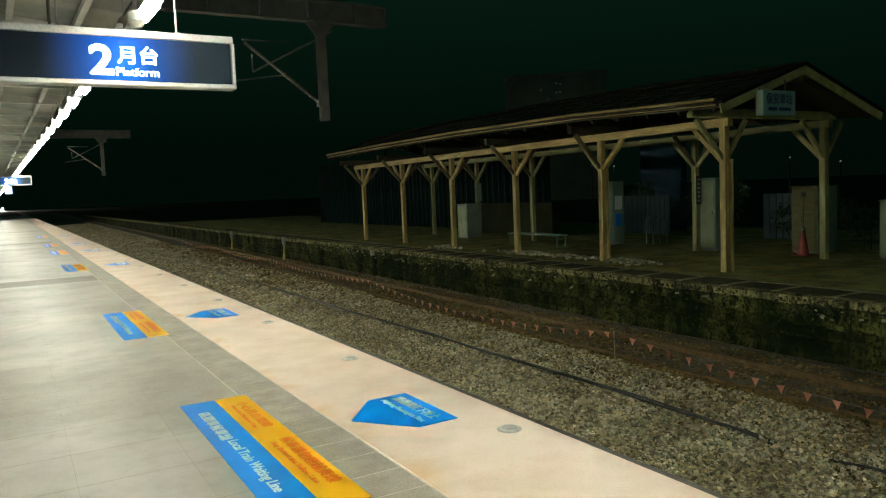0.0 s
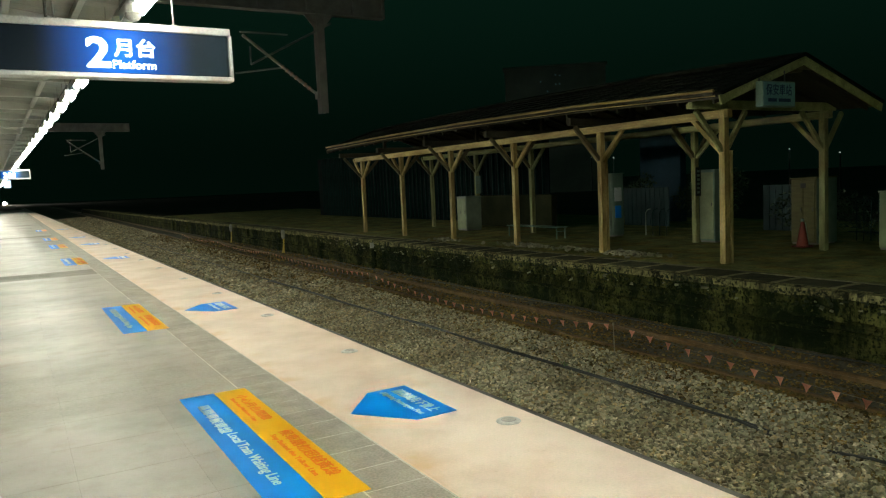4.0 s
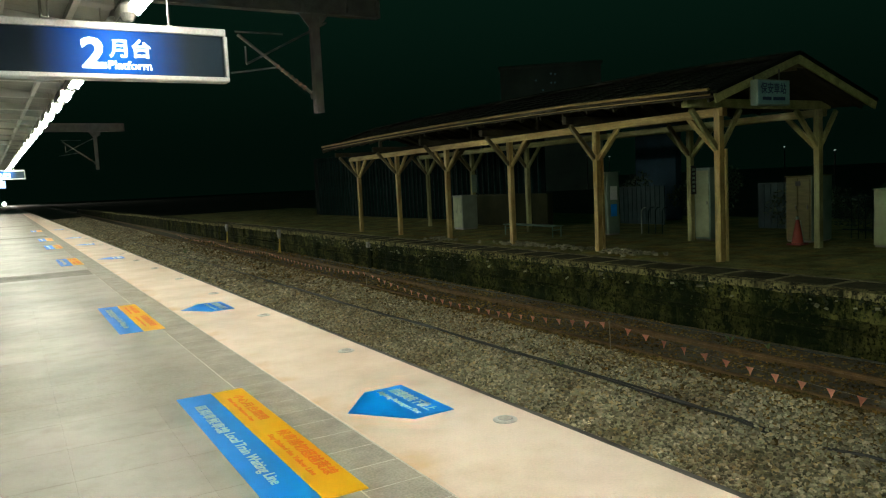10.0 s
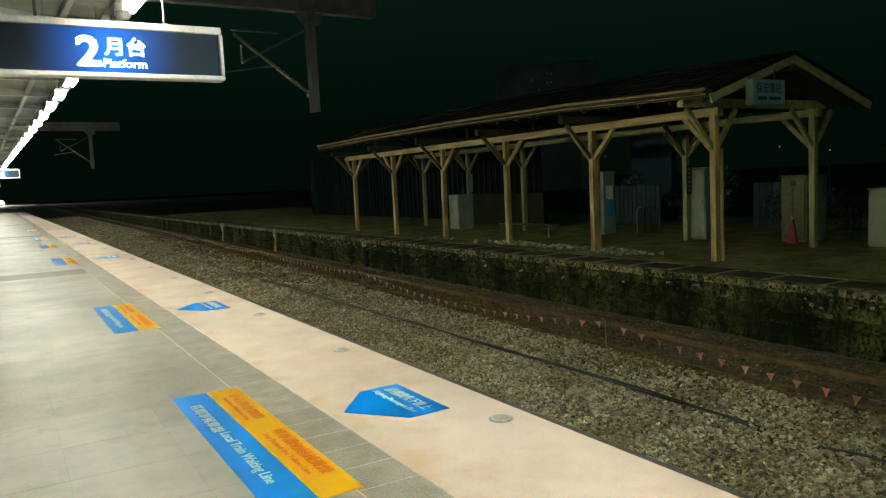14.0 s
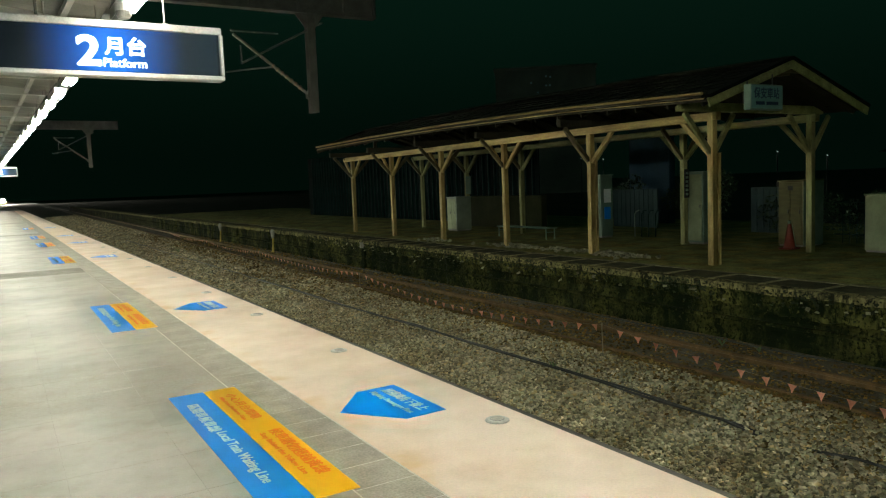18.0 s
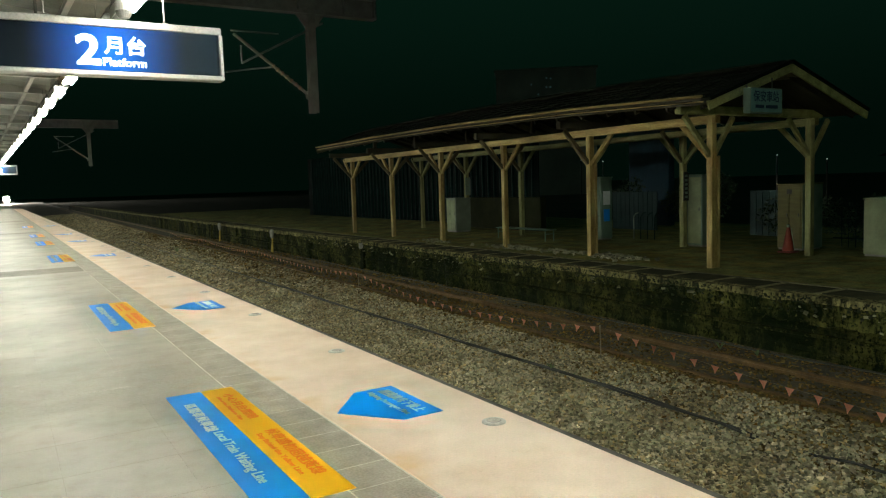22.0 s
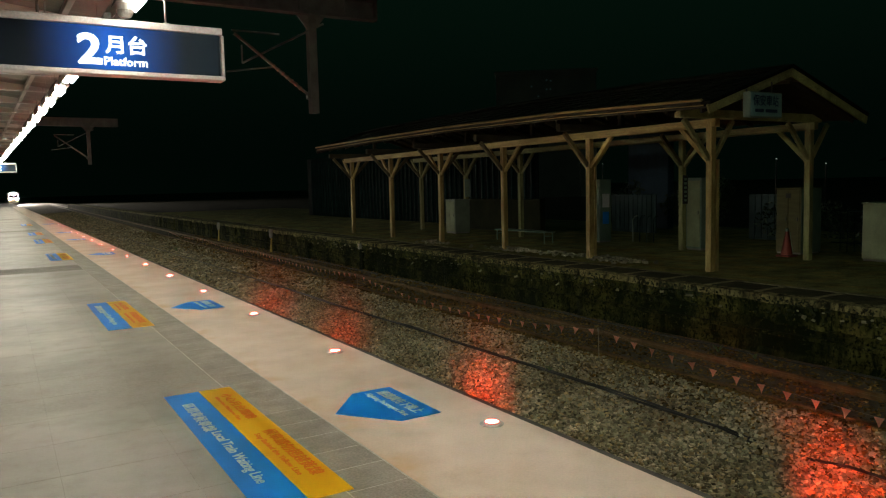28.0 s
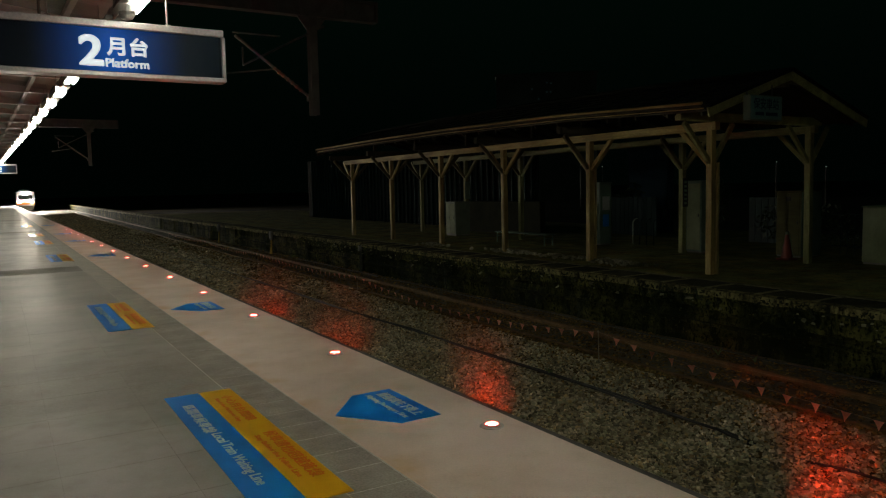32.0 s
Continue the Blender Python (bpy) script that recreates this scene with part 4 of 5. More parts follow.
# a course of pale render hangs on under the coping, and a ledge runs along half way down
bm = bmesh.new()
rows_ = []
for i in range(331):
    y = -6 + i * 0.1
    drop = 0.14 + 0.16 * max(0, noise.noise((y * 0.35, 7, 0)) + 0.25) + 0.06 * noise.noise((y * 2.1, 3, 0)) + 0.03 * noise.noise((y * 9, 5, 0))
    drop += 0.13 * max(0.0, min(1.0, (8.5 - y) / 2.0))
    face = -0.035 + 0.012 * noise.noise((y * 3, 0, 2))
    rows_.append([bm.verts.new(v) for v in ((0.03, y, OLD_Z - 0.10), (face, y, OLD_Z - 0.10), (face + 0.004, y, OLD_Z - 0.10 - drop * 0.5), (face + 0.012, y, OLD_Z - 0.10 - drop), (0.05, y, OLD_Z - 0.11 - drop))])
for a, b in zip(rows_, rows_[1:]):
    for k in range(4):
        bm.faces.new((a[k], b[k], b[k + 1], a[k + 1]))
part("render_course", bm, "render", old, "pale mossy render under the coping")
bm = bmesh.new()
for i in range(60):
    y = -6 + i * 0.75
    z = OLD_Z - 0.56 + 0.012 * noise.noise((y, 9, 0))
    box(-0.055, 0.04, y, y + 0.745, z - 0.035, z + 0.02, bm, 0.012)
part("wall_ledge", bm, "oldwall", old, "low stone ledge along the wall")
bm = bmesh.new()
bmesh.ops.create_grid(bm, x_segments=3, y_segments=300, size=1)
for v in bm.verts:
    y = -6 + 33 * (v.co.y + 1) + 95 * max(0, v.co.y - 0.6) ** 2 / 0.16
    x = 0.44 * (v.co.x + 1)
    v.co = (x - 0.06 + (0.03 * noise.noise((y * 3, 1, 0)) if v.co.x < -0.9 else 0), y, OLD_Z - 0.006 + 0.005 * noise.noise((y * 2, x * 3, 0)))
ext = bmesh.ops.extrude_face_region(bm, geom=bm.faces[:])
for g in ext["geom"]:
    if isinstance(g, bmesh.types.BMVert):
        g.co.z -= 0.10 + 0.10 * max(0, noise.noise((g.co.y * 1.3, 4, 0)) + 0.3 * noise.noise((g.co.y * 7, 2, 0)))
part("coping_bed", bm, "mortar", old, "pale crumbling mortar edge")
slabm = mesh_of(box(-0.31, 0.31, -0.425, 0.425, -0.05, 0.004, bevel=0.01), "coping_slab", "oldslab")
for i in range(52):
    part("coping_slab", slabm, "", old, "", pose(0.47 + random.uniform(-0.02, 0.02), -4.55 + i * 0.92 + random.uniform(-0.02, 0.02), OLD_Z + random.uniform(-0.005, 0.002), random.uniform(-0.6, 0.6), random.uniform(-0.6, 0.6), random.uniform(-0.8, 0.8)))


rng = np.random.default_rng(31)
n = 5200
y = -4 + 32 * rng.uniform(0, 1, n) ** 1.15
fall_ = rng.exponential(0.09, n)
keep = (np.array([noise.noise((float(v) * 0.9, 11, 0)) for v in y]) + rng.uniform(-0.3, 0.5, n)) > 0.0
tufts = np.stack([-0.045 + rng.uniform(-0.02, 0.02, n), y, OLD_Z - 0.03 - np.minimum(fall_, 0.5)], 1)[keep]
moss = tagged(scatter("moss_tufts", "moss", tufts, rng.uniform(0.015, 0.055, len(tufts)), 32), "dark green moss tufts along the old platform edge", "moss", kind="stuff")
moss.matrix_basis = OLD

joint_m = mesh_of(box(-0.36, 0.36, -0.042, 0.042, -0.05, 0.009, bevel=0.006), "mortar_joint", "joint")
for i in range(51):
    part("mortar_joint", joint_m, "", old, "", pose(0.45, -4.09 + i * 0.92 + random.uniform(-0.015, 0.015), OLD_Z + random.uniform(-0.003, 0.002), 0, 0, random.uniform(-1.5, 1.5)))
part("back_joint", box(0.785, 0.88, -5, 43, OLD_Z - 0.05, OLD_Z + 0.007), "joint", old)

# ---- the old timber shelter ----
SH = pose(11.13, 8.95, OLD_Z, 0, 0, -0.72)
PITCH, BAYS, BACK, PLATE = 3.256, 6, 2.93, 2.78
shelter = thing("platform_shelter", SH, "old cream timber platform shelter with gabled tiled roof", "shelter")
RIDGE, RX, EX0, EX1, EZ = 3.57, 0.95, -1.15, 3.25, 2.87


def roof_z(x):
    return EZ + (RIDGE - EZ) * (1 - abs(x - RX) / (RX - EX0))


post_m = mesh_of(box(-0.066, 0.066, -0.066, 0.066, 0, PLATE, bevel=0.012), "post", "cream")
# back posts: the same cream, with roof shade in its colour
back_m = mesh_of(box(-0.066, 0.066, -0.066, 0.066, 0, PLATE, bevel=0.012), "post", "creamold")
slim = box(-0.03, 0.03, -0.04, 0.04, 0, 2.05, bevel=0.006)
for z in (0.4, 1.2, 1.9):
    box(-0.10, -0.028, -0.02, 0.02, z, z + 0.09, slim)
slim_m = mesh_of(slim, "post_cheek", "cream")
for row, x in ((0, 0.0), (1, BACK)):
    for i in range(BAYS):
        y = i * PITCH
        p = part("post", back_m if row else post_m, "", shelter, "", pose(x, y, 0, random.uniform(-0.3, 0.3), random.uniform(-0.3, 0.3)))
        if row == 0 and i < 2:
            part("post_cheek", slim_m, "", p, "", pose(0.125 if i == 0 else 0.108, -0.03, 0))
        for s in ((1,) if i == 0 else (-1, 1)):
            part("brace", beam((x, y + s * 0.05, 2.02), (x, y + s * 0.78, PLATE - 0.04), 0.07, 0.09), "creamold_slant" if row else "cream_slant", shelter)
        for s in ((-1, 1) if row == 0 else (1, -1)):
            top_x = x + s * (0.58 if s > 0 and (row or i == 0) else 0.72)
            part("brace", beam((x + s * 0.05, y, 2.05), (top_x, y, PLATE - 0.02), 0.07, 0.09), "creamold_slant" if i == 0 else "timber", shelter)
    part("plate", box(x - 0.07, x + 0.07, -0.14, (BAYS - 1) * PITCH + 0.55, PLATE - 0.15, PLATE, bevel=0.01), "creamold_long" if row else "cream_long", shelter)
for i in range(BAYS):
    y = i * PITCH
    # inner ties and king posts carry the roof's shade in their colour
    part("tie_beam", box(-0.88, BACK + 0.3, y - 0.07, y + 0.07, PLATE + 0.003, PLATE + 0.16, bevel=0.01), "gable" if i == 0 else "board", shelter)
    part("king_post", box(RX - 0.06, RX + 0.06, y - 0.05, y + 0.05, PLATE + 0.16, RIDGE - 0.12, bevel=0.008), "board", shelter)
Y0, Y1 = -0.85, (BAYS - 1) * PITCH + 0.36
RISE = [(Y0, 0.0), (2.6, 0.13), (7.4, 0.21), (12.0, 0.23), (Y1, 0.205)]


def rise_at(y):
    """The old roof is not level: its eaves and ridge climb a little along the shelter."""
    return float(np.interp(y, *zip(*RISE)))


def risen(bm):
    for y, _ in RISE[1:-1]:
        bmesh.ops.bisect_plane(bm, geom=bm.verts[:] + bm.edges[:] + bm.faces[:], plane_co=(0, y, 0), plane_no=(0, 1, 0))
    for v in bm.verts:
        v.co.z += rise_at(v.co.y)
    return bm


part("ridge_beam", risen(box(RX - 0.06, RX + 0.06, Y0, Y1, RIDGE - 0.22, RIDGE - 0.06)), "timber", shelter)
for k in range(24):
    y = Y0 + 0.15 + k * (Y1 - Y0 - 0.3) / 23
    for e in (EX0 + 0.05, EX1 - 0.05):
        # rafters too are coloured dark for the shade under the eaves
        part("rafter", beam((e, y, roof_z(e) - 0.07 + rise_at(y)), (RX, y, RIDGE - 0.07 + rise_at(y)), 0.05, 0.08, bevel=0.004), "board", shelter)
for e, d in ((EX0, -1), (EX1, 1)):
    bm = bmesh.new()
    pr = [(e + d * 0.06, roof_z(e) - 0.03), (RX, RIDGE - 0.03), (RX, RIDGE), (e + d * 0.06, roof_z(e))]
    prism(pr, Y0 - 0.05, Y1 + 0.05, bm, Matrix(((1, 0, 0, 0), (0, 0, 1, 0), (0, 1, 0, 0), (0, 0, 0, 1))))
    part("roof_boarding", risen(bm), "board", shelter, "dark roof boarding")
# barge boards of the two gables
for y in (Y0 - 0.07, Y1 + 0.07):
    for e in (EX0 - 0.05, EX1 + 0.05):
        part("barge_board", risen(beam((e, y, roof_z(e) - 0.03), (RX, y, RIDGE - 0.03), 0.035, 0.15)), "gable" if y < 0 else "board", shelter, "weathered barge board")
        part("verge", risen(beam((e, y + 0.05, roof_z(e) + 0.075), (RX, y + 0.05, RIDGE + 0.075), 0.2, 0.06)), "rooftile", shelter, "dark mossy verge tiles")
part("gable_collar", box(RX - 0.5, RX + 0.5, Y0 - 0.03, Y0 + 0.05, PLATE + 0.62, PLATE + 0.70), "timber", shelter)
# gutter with its slight fall
bm = bmesh.new()
fall = [(Y0 + 0.02, 2.98), (2.6, 3.11), (7.4, 3.19), (12, 3.21), (Y1, 3.185)]
for (ya, za), (yb, zb) in zip(fall, fall[1:]):
    tube((EX0 - 0.09, ya, za), (EX0 - 0.09, yb + 0.01, zb), 0.025, bm, sides=12)
part("gutter", bm, "copper", shelter, "copper-brown eaves gutter")
bm = bmesh.new()
for (ya, za), (yb, zb) in zip(fall, fall[1:]):
    beam((EX0 - 0.015, ya, za - 0.06), (EX0 - 0.015, yb + 0.01, zb - 0.06), 0.03, 0.15, bm, 0)
part("fascia", bm, "board", shelter, "dark eaves fascia")
bm = bmesh.new()
for (ya, za), (yb, zb) in zip(fall, fall[1:]):
    tube((EX0 - 0.05, ya, za - 0.085), (EX0 - 0.05, yb + 0.01, zb - 0.085), 0.012, bm, sides=8)
part("drip_edge", bm, "copper", shelter, "copper-brown drip edge")
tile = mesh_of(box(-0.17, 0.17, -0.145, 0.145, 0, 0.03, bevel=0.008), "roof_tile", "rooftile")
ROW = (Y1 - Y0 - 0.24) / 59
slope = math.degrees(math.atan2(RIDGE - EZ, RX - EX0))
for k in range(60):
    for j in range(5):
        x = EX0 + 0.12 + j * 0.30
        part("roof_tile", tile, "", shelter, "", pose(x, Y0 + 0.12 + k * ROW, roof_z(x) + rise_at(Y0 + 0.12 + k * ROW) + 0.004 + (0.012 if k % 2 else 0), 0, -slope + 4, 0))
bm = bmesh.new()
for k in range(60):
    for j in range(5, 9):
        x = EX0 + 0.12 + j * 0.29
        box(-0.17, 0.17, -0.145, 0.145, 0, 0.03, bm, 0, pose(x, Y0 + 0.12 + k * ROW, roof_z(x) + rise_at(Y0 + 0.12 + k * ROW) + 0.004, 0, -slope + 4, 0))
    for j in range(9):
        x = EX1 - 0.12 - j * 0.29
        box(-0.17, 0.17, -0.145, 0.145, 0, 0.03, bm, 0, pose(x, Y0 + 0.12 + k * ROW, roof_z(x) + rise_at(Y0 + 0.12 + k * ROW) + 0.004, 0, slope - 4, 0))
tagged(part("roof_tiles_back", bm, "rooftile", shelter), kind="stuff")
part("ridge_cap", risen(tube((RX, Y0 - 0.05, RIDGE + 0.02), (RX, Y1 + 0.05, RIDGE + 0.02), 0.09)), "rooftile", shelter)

name = thing("station_name_sign", SH @ pose(-0.39, Y0 - 0.1, 2.71), "faded white station name box with navy characters", "sign")
part("box_body", box(0.012, 0.86, -0.14, 0.0, 0.0, 0.42, bevel=0.01), "signwhite", name)
part("face", box(0.03, 0.842, -0.146, -0.138, 0.02, 0.40, bevel=0.004), "signface", name, "faded pale blue face")
words("lettering", "保安車站", 0.185, 0.66, "signblue", name, pose(0.09, -0.147, 0.185, 90), 0.014)
for x0, x1 in ((0.14, 0.36), (0.41, 0.72)):
    part("word_bar", box(x0, x1, -0.15, -0.145, 0.08, 0.135), "signblue", name, "small unreadable word")
for x in (0.1, 0.76):
    part("strap", box(x - 0.012, x + 0.012, -0.012, 0.0, 0.40, 0.62 if x > 0.5 else 0.48), "galv", name)


# ---- things on the old platform ----
def at_old(x, y, rz=0.0):
    return pose(x, y, OLD_Z, 0, 0, rz)


def cabinet(x, y, w, d, h, mat, label, rz=0, side=None):
    ob = thing("electric_cabinet", at_old(x, y, rz), label, "cabinet")
    part("body", box(-w / 2, w / 2, -d / 2, d / 2, 0.04, h - 0.03, bevel=0.012), mat, ob)
    part("top", box(-w / 2 - 0.02, w / 2 + 0.02, -d / 2 - 0.02, d / 2 + 0.02, h - 0.03, h, bevel=0.008), mat, ob)
    part("plinth", box(-w / 2 + 0.02, w / 2 - 0.02, -d / 2 + 0.02, d / 2 - 0.02, 0, 0.04), "concrete", ob)
    n = 2 if w > 0.55 else 1
    for k in range(n):
        a, b = -w / 2 + 0.03 + k * (w - 0.06) / n, -w / 2 + 0.03 + (k + 1) * (w - 0.06) / n - 0.008
        door = part("door", box(a, b, -d / 2 - 0.014, -d / 2, 0.08, h - 0.07, bevel=0.004), side or mat, ob)
        part("handle", box(b - 0.05, b - 0.033, -d / 2 - 0.028, -d / 2 - 0.014, h * 0.5, h * 0.5 + 0.08), "galv", door, "dark handle")
    return ob


# paler doors: lamp light on the track side is put into their colour
cabinet(13.97, 22.1, 0.62, 0.62, 1.2, "greybox", "pale grey electric cabinet beside a shelter post", -90, side="palebox")
cabinet(14.55, 15.45, 0.42, 0.4, 1.76, "tealbox", "tall narrow pale cabinet with faded notices", -4)
cabinet(14.55, 12.0, 0.46, 0.5, 1.74, "tealbox", "tall pale cabinet behind the shelter", -90, side="palebox")
green = cabinet(15.27, 9.92, 0.6, 0.72, 1.47, "ply", "brown cabinet with a pale green side beside an orange cone", -90)
part("side_panel", box(0.302, 0.314, -0.36, 0.36, 0.03, 1.46, bevel=0.004), "tealbox", green, "pale green side panel")
part("notice", box(-0.06, 0.06, -0.379, -0.375, 1.24, 1.34), "black", green, "small dark notice")
cabinet(15.0, 7.87, 0.62, 0.6, 1.16, "palebox", "cream metal cabinet with a small red label", 0)
rl = thing("red_label", at_old(14.86, 7.555), "small red warning label on a cream cabinet", "label")
part("plate", box(-0.07, 0.07, -0.008, 0, 0.86, 0.91), "cone", rl)

sg = thing("notice_sheet", SH @ pose(BACK, 4 * PITCH - 0.09, 1.28), "white paper notice pinned on a shelter post", "notice")
part("sheet", box(-0.1, 0.1, -0.012, 0, 0, 0.62, bevel=0.003), "signwhite", sg)
for k in range(5):
    part("text_line", box(-0.08, 0.08 - 0.02 * (k % 2), -0.015, -0.012, 0.1 + k * 0.1, 0.13 + k * 0.1), "greybox", sg)
sg = thing("vertical_sign", SH @ pose(BACK - 0.03, PITCH - 0.1, 1.12), "narrow black vertical sign with white characters", "sign")
part("board", box(-0.085, 0.085, -0.02, 0, 0, 0.68, bevel=0.004), "black", sg)
for k in range(6):
    part("character_bar", box(-0.045, 0.045, -0.023, -0.02, 0.06 + k * 0.1, 0.115 + k * 0.1), "signwhite", sg, "unreadable character")
no = thing("cabinet_notice", at_old(14.5, 15.2, -4), "white and blue notice on a narrow cabinet", "notice")
part("sheet", box(-0.12, 0.12, -0.012, 0, 0.98, 1.36), "white_print", no)
part("blue_sheet", box(-0.11, 0.1, -0.012, 0, 0.52, 0.86), "blue", no, "blue sheet")

bench = thing("platform_bench", at_old(13.25, 17.33, 0), "low grey-green metal bench on the old platform", "bench")
for k in range(4):
    part("seat_slat", box(-0.19 + k * 0.1, -0.11 + k * 0.1, -1.22, 1.22, 0.30, 0.325, bevel=0.004), "bench", bench)
for y in (-1.14, 1.14):
    for x in (-0.15, 0.15):
        part("leg", tube((x, y, 0), (x, y, 0.30), 0.018), "bench", bench)
    part("cross_bar", tube((-0.15, y, 0.2), (0.15, y, 0.2), 0.012), "bench", bench)

cone = thing("traffic_cone", at_old(14.42, 9.62), "faded orange traffic cone standing by a cabinet", "traffic cone")
part("base", box(-0.16, 0.16, -0.16, 0.16, 0, 0.035, bevel=0.012), "cone", cone)
part("cone", lathe([(0.12, 0.035), (0.028, 0.56), (0.02, 0.57)], 20), "cone", cone)
part("collar", lathe([(0.033, 0.54), (0.033, 0.60), (0.02, 0.605)], 14), "signwhite", cone, "pale top")
part("tape", tube((0.15, -0.05, 0.03), (0.06, -0.03, 0.52), 0.007), "signwhite", cone, "hanging pale tape")

hr = thing("handrail", at_old(15.2, 14.86, 10), "narrow bent metal tube handrail", "handrail")
for k in range(4):
    y = -0.22 * k
    bm = tube((0, y, 0), (0, y, 0.62), 0.015)
    tube((0, y, 0.62), (0.0, y - 0.06, 0.71), 0.015, bm)
    tube((0, y - 0.06, 0.71), (0.0, y - 0.15, 0.73), 0.015, bm)
    part("hoop", bm, "greybox" if k == 0 else "fence", hr)

rng = np.random.default_rng(11)
heaps = [(11.05, 18.9), (11.25, 15.5), (11.3, 15.0), (11.3, 13.4), (11.35, 11.9), (11.3, 11.5)]
cc = []
for x, y in heaps:
    dx, dy = rng.normal(0, 0.15, 75), rng.normal(0, 0.36, 75)
    cc.append(np.stack([x + dx, y + dy, OLD_Z + 0.012 + 0.085 * np.exp(-(dx / 0.14) ** 2 - (dy / 0.33) ** 2) * rng.uniform(0.2, 1.0, 75)], 1))
cc = np.concatenate(cc)
tagged(scatter("rubble", "rubble", cc, rng.uniform(0.03, 0.12, len(cc)), 12, 0.6), "pale broken mortar heaped at the post feet", "rubble", kind="stuff")

# ---- marker pipes on the old platform face ----
for y in (29.9, 38.8):
    mk = thing("marker_pipe", pose(9.33 + 0.0108 * y, y, -1.1, 0, 0, 0), "yellow cable pipe with white cap on mossy wall", "marker", "yellow marker pipes")
    bm = tube((0, 0.16, 0), (0.01, 0.02, 0.34), 0.034)
    tube((0.01, 0.02, 0.33), (0.02, 0, 0.68), 0.034, bm)
    part("pipe", bm, "yellowpipe", mk)
    part("side_pipe", tube((-0.02, -0.1, 0), (0.0, -0.01, 0.42), 0.022), "yellowpipe", mk)
    part("cap", lathe([(0.045, 0.6), (0.07, 0.7), (0.085, 0.86), (0.07, 0.95), (0.03, 0.98)], 14), "c_sleeper", mk, "white cap")
stub = thing("wall_stub", OLD @ pose(-0.02, 21.1, OLD_Z - 0.1), "pale broken cable stub above a wall pier", "cable stub")
part("stub", broken_block(0.13, 0.11, 0.17, 5), "c_sleeper", stub, "", pose(-0.06, 0, -0.05))
part("pier", box(-0.055, 0.05, -0.11, 0.11, -0.95, -0.16, bevel=0.02), "oldwall", stub, "mossy stone pier")

rng = np.random.default_rng(41)
y = 2 + 24 * rng.uniform(0, 1, 90)
chips = np.stack([np.full(90, -0.05), y, OLD_Z - 0.14 - np.abs(rng.normal(0, 0.12, 90))], 1)
chips = tagged(scatter("render_chips", "rubble", chips, rng.uniform(0.02, 0.10, 90), 42, 0.5), "pale chips of broken render on the mossy wall", "render", kind="stuff")
chips.matrix_basis = OLD

# ---- pennants along the old track ----
def line_x(y):
    return 7.12 + 0.018 * y


flag_m = bmesh.new()
vs = [flag_m.verts.new(v) for v in ((0, -0.052, 0), (0, 0.052, 0), (0.012, 0.006, -0.108), (0.004, 0.05, 0.0), (0.012, 0.025, -0.055), (0.008, -0.019, -0.055))]
flag_m.faces.new((vs[0], vs[1], vs[4], vs[5]))
flag_m.faces.new((vs[5], vs[4], vs[2]))
flag_m.verts.remove(vs[3])
bmesh.ops.solidify(flag_m, geom=flag_m.faces[:], thickness=0.003)
flag_m = mesh_of(flag_m, "pennant", "flag")
stakes = [-1.0, 7.75, 16.4, 25.0, 33.6, 42.2]
for y in stakes:
    st = thing("pennant_stake", pose(line_x(y), y, -1.12, random.uniform(-3, 3), random.uniform(-3, 3)), "thin pale stake holding a pennant string", "stake", "pennant stakes")
    part("rod", tube((0, 0, 0), (0, 0, 0.53), 0.007), "cord", st)
    part("eye", lathe([(0.012, 0.50), (0.016, 0.52), (0.008, 0.545)], 8), "cord", st)
for ya, yb in zip(stakes, stakes[1:]):
    st = thing("pennant_string", pose(0, 0, 0), "string of small faded red triangular pennants", "pennant string", "pennant strings")
    n = int((yb - ya) / 0.335)

    def sag(y):
        f = (y - ya) / (yb - ya)
        return -0.60 - (0.24 if ya < 16 else 0.11) * 4 * f * (1 - f)

    bm = bmesh.new()
    for k in range(n):
        a, b = ya + (yb - ya) * k / n, ya + (yb - ya) * (k + 1) / n
        tube((line_x(a), a, sag(a)), (line_x(b), b, sag(b)), 0.002, bm, sides=5)
    part("cord", bm, "cord", st)
    for k in range(n):
        y = ya + 0.17 + (yb - ya - 0.2) * k / n
        part("pennant", flag_m, "", st, "", pose(line_x(y), y, sag(y), random.uniform(-9, 9), random.uniform(-10, 10), random.uniform(-6, 24)))

# weeds that grow out of the ballast
def weed(x, y, z, blades, size, seed):
    rnd = random.Random(seed)
    ob = thing("weed", pose(x, y, z), "small green weed growing out of the ballast", "weed", "weeds in the ballast")
    for k in range(blades):
        a, l = rnd.uniform(0, 6.28), size * rnd.uniform(0.6, 1.2)
        bm = bmesh.new()
        c, n_ = Vector((math.cos(a), math.sin(a), 0)), Vector((-math.sin(a), math.cos(a), 0))
        q = [c * l * f * 0.55 + Vector((0, 0, l * (f - 0.35 * f * f))) for f in (0, 0.45, 0.8, 1.0)]
        w = [0.006, 0.012, 0.009, 0.001]
        lf = [bm.verts.new(p + n_ * b_) for p, b_ in zip(q, w)]
        rt = [bm.verts.new(p - n_ * b_) for p, b_ in zip(q, w)]
        for i in range(3):
            bm.faces.new((lf[i], lf[i + 1], rt[i + 1], rt[i]))
        part("blade", bm, "weed", ob)


weed(6.33, 7.75, -1.11, 12, 0.14, 1)
weed(6.38, 7.35, -1.11, 9, 0.11, 2)
weed(6.55, 6.0, -1.11, 8, 0.09, 3)
weed(6.75, 5.1, -1.11, 8, 0.10, 4)
weed(6.62, 33.9, -1.1, 14, 0.34, 5)
weed(9.15, 7.2, -1.1, 12, 0.16, 6)
weed(9.2, 6.6, -1.1, 9, 0.14, 7)

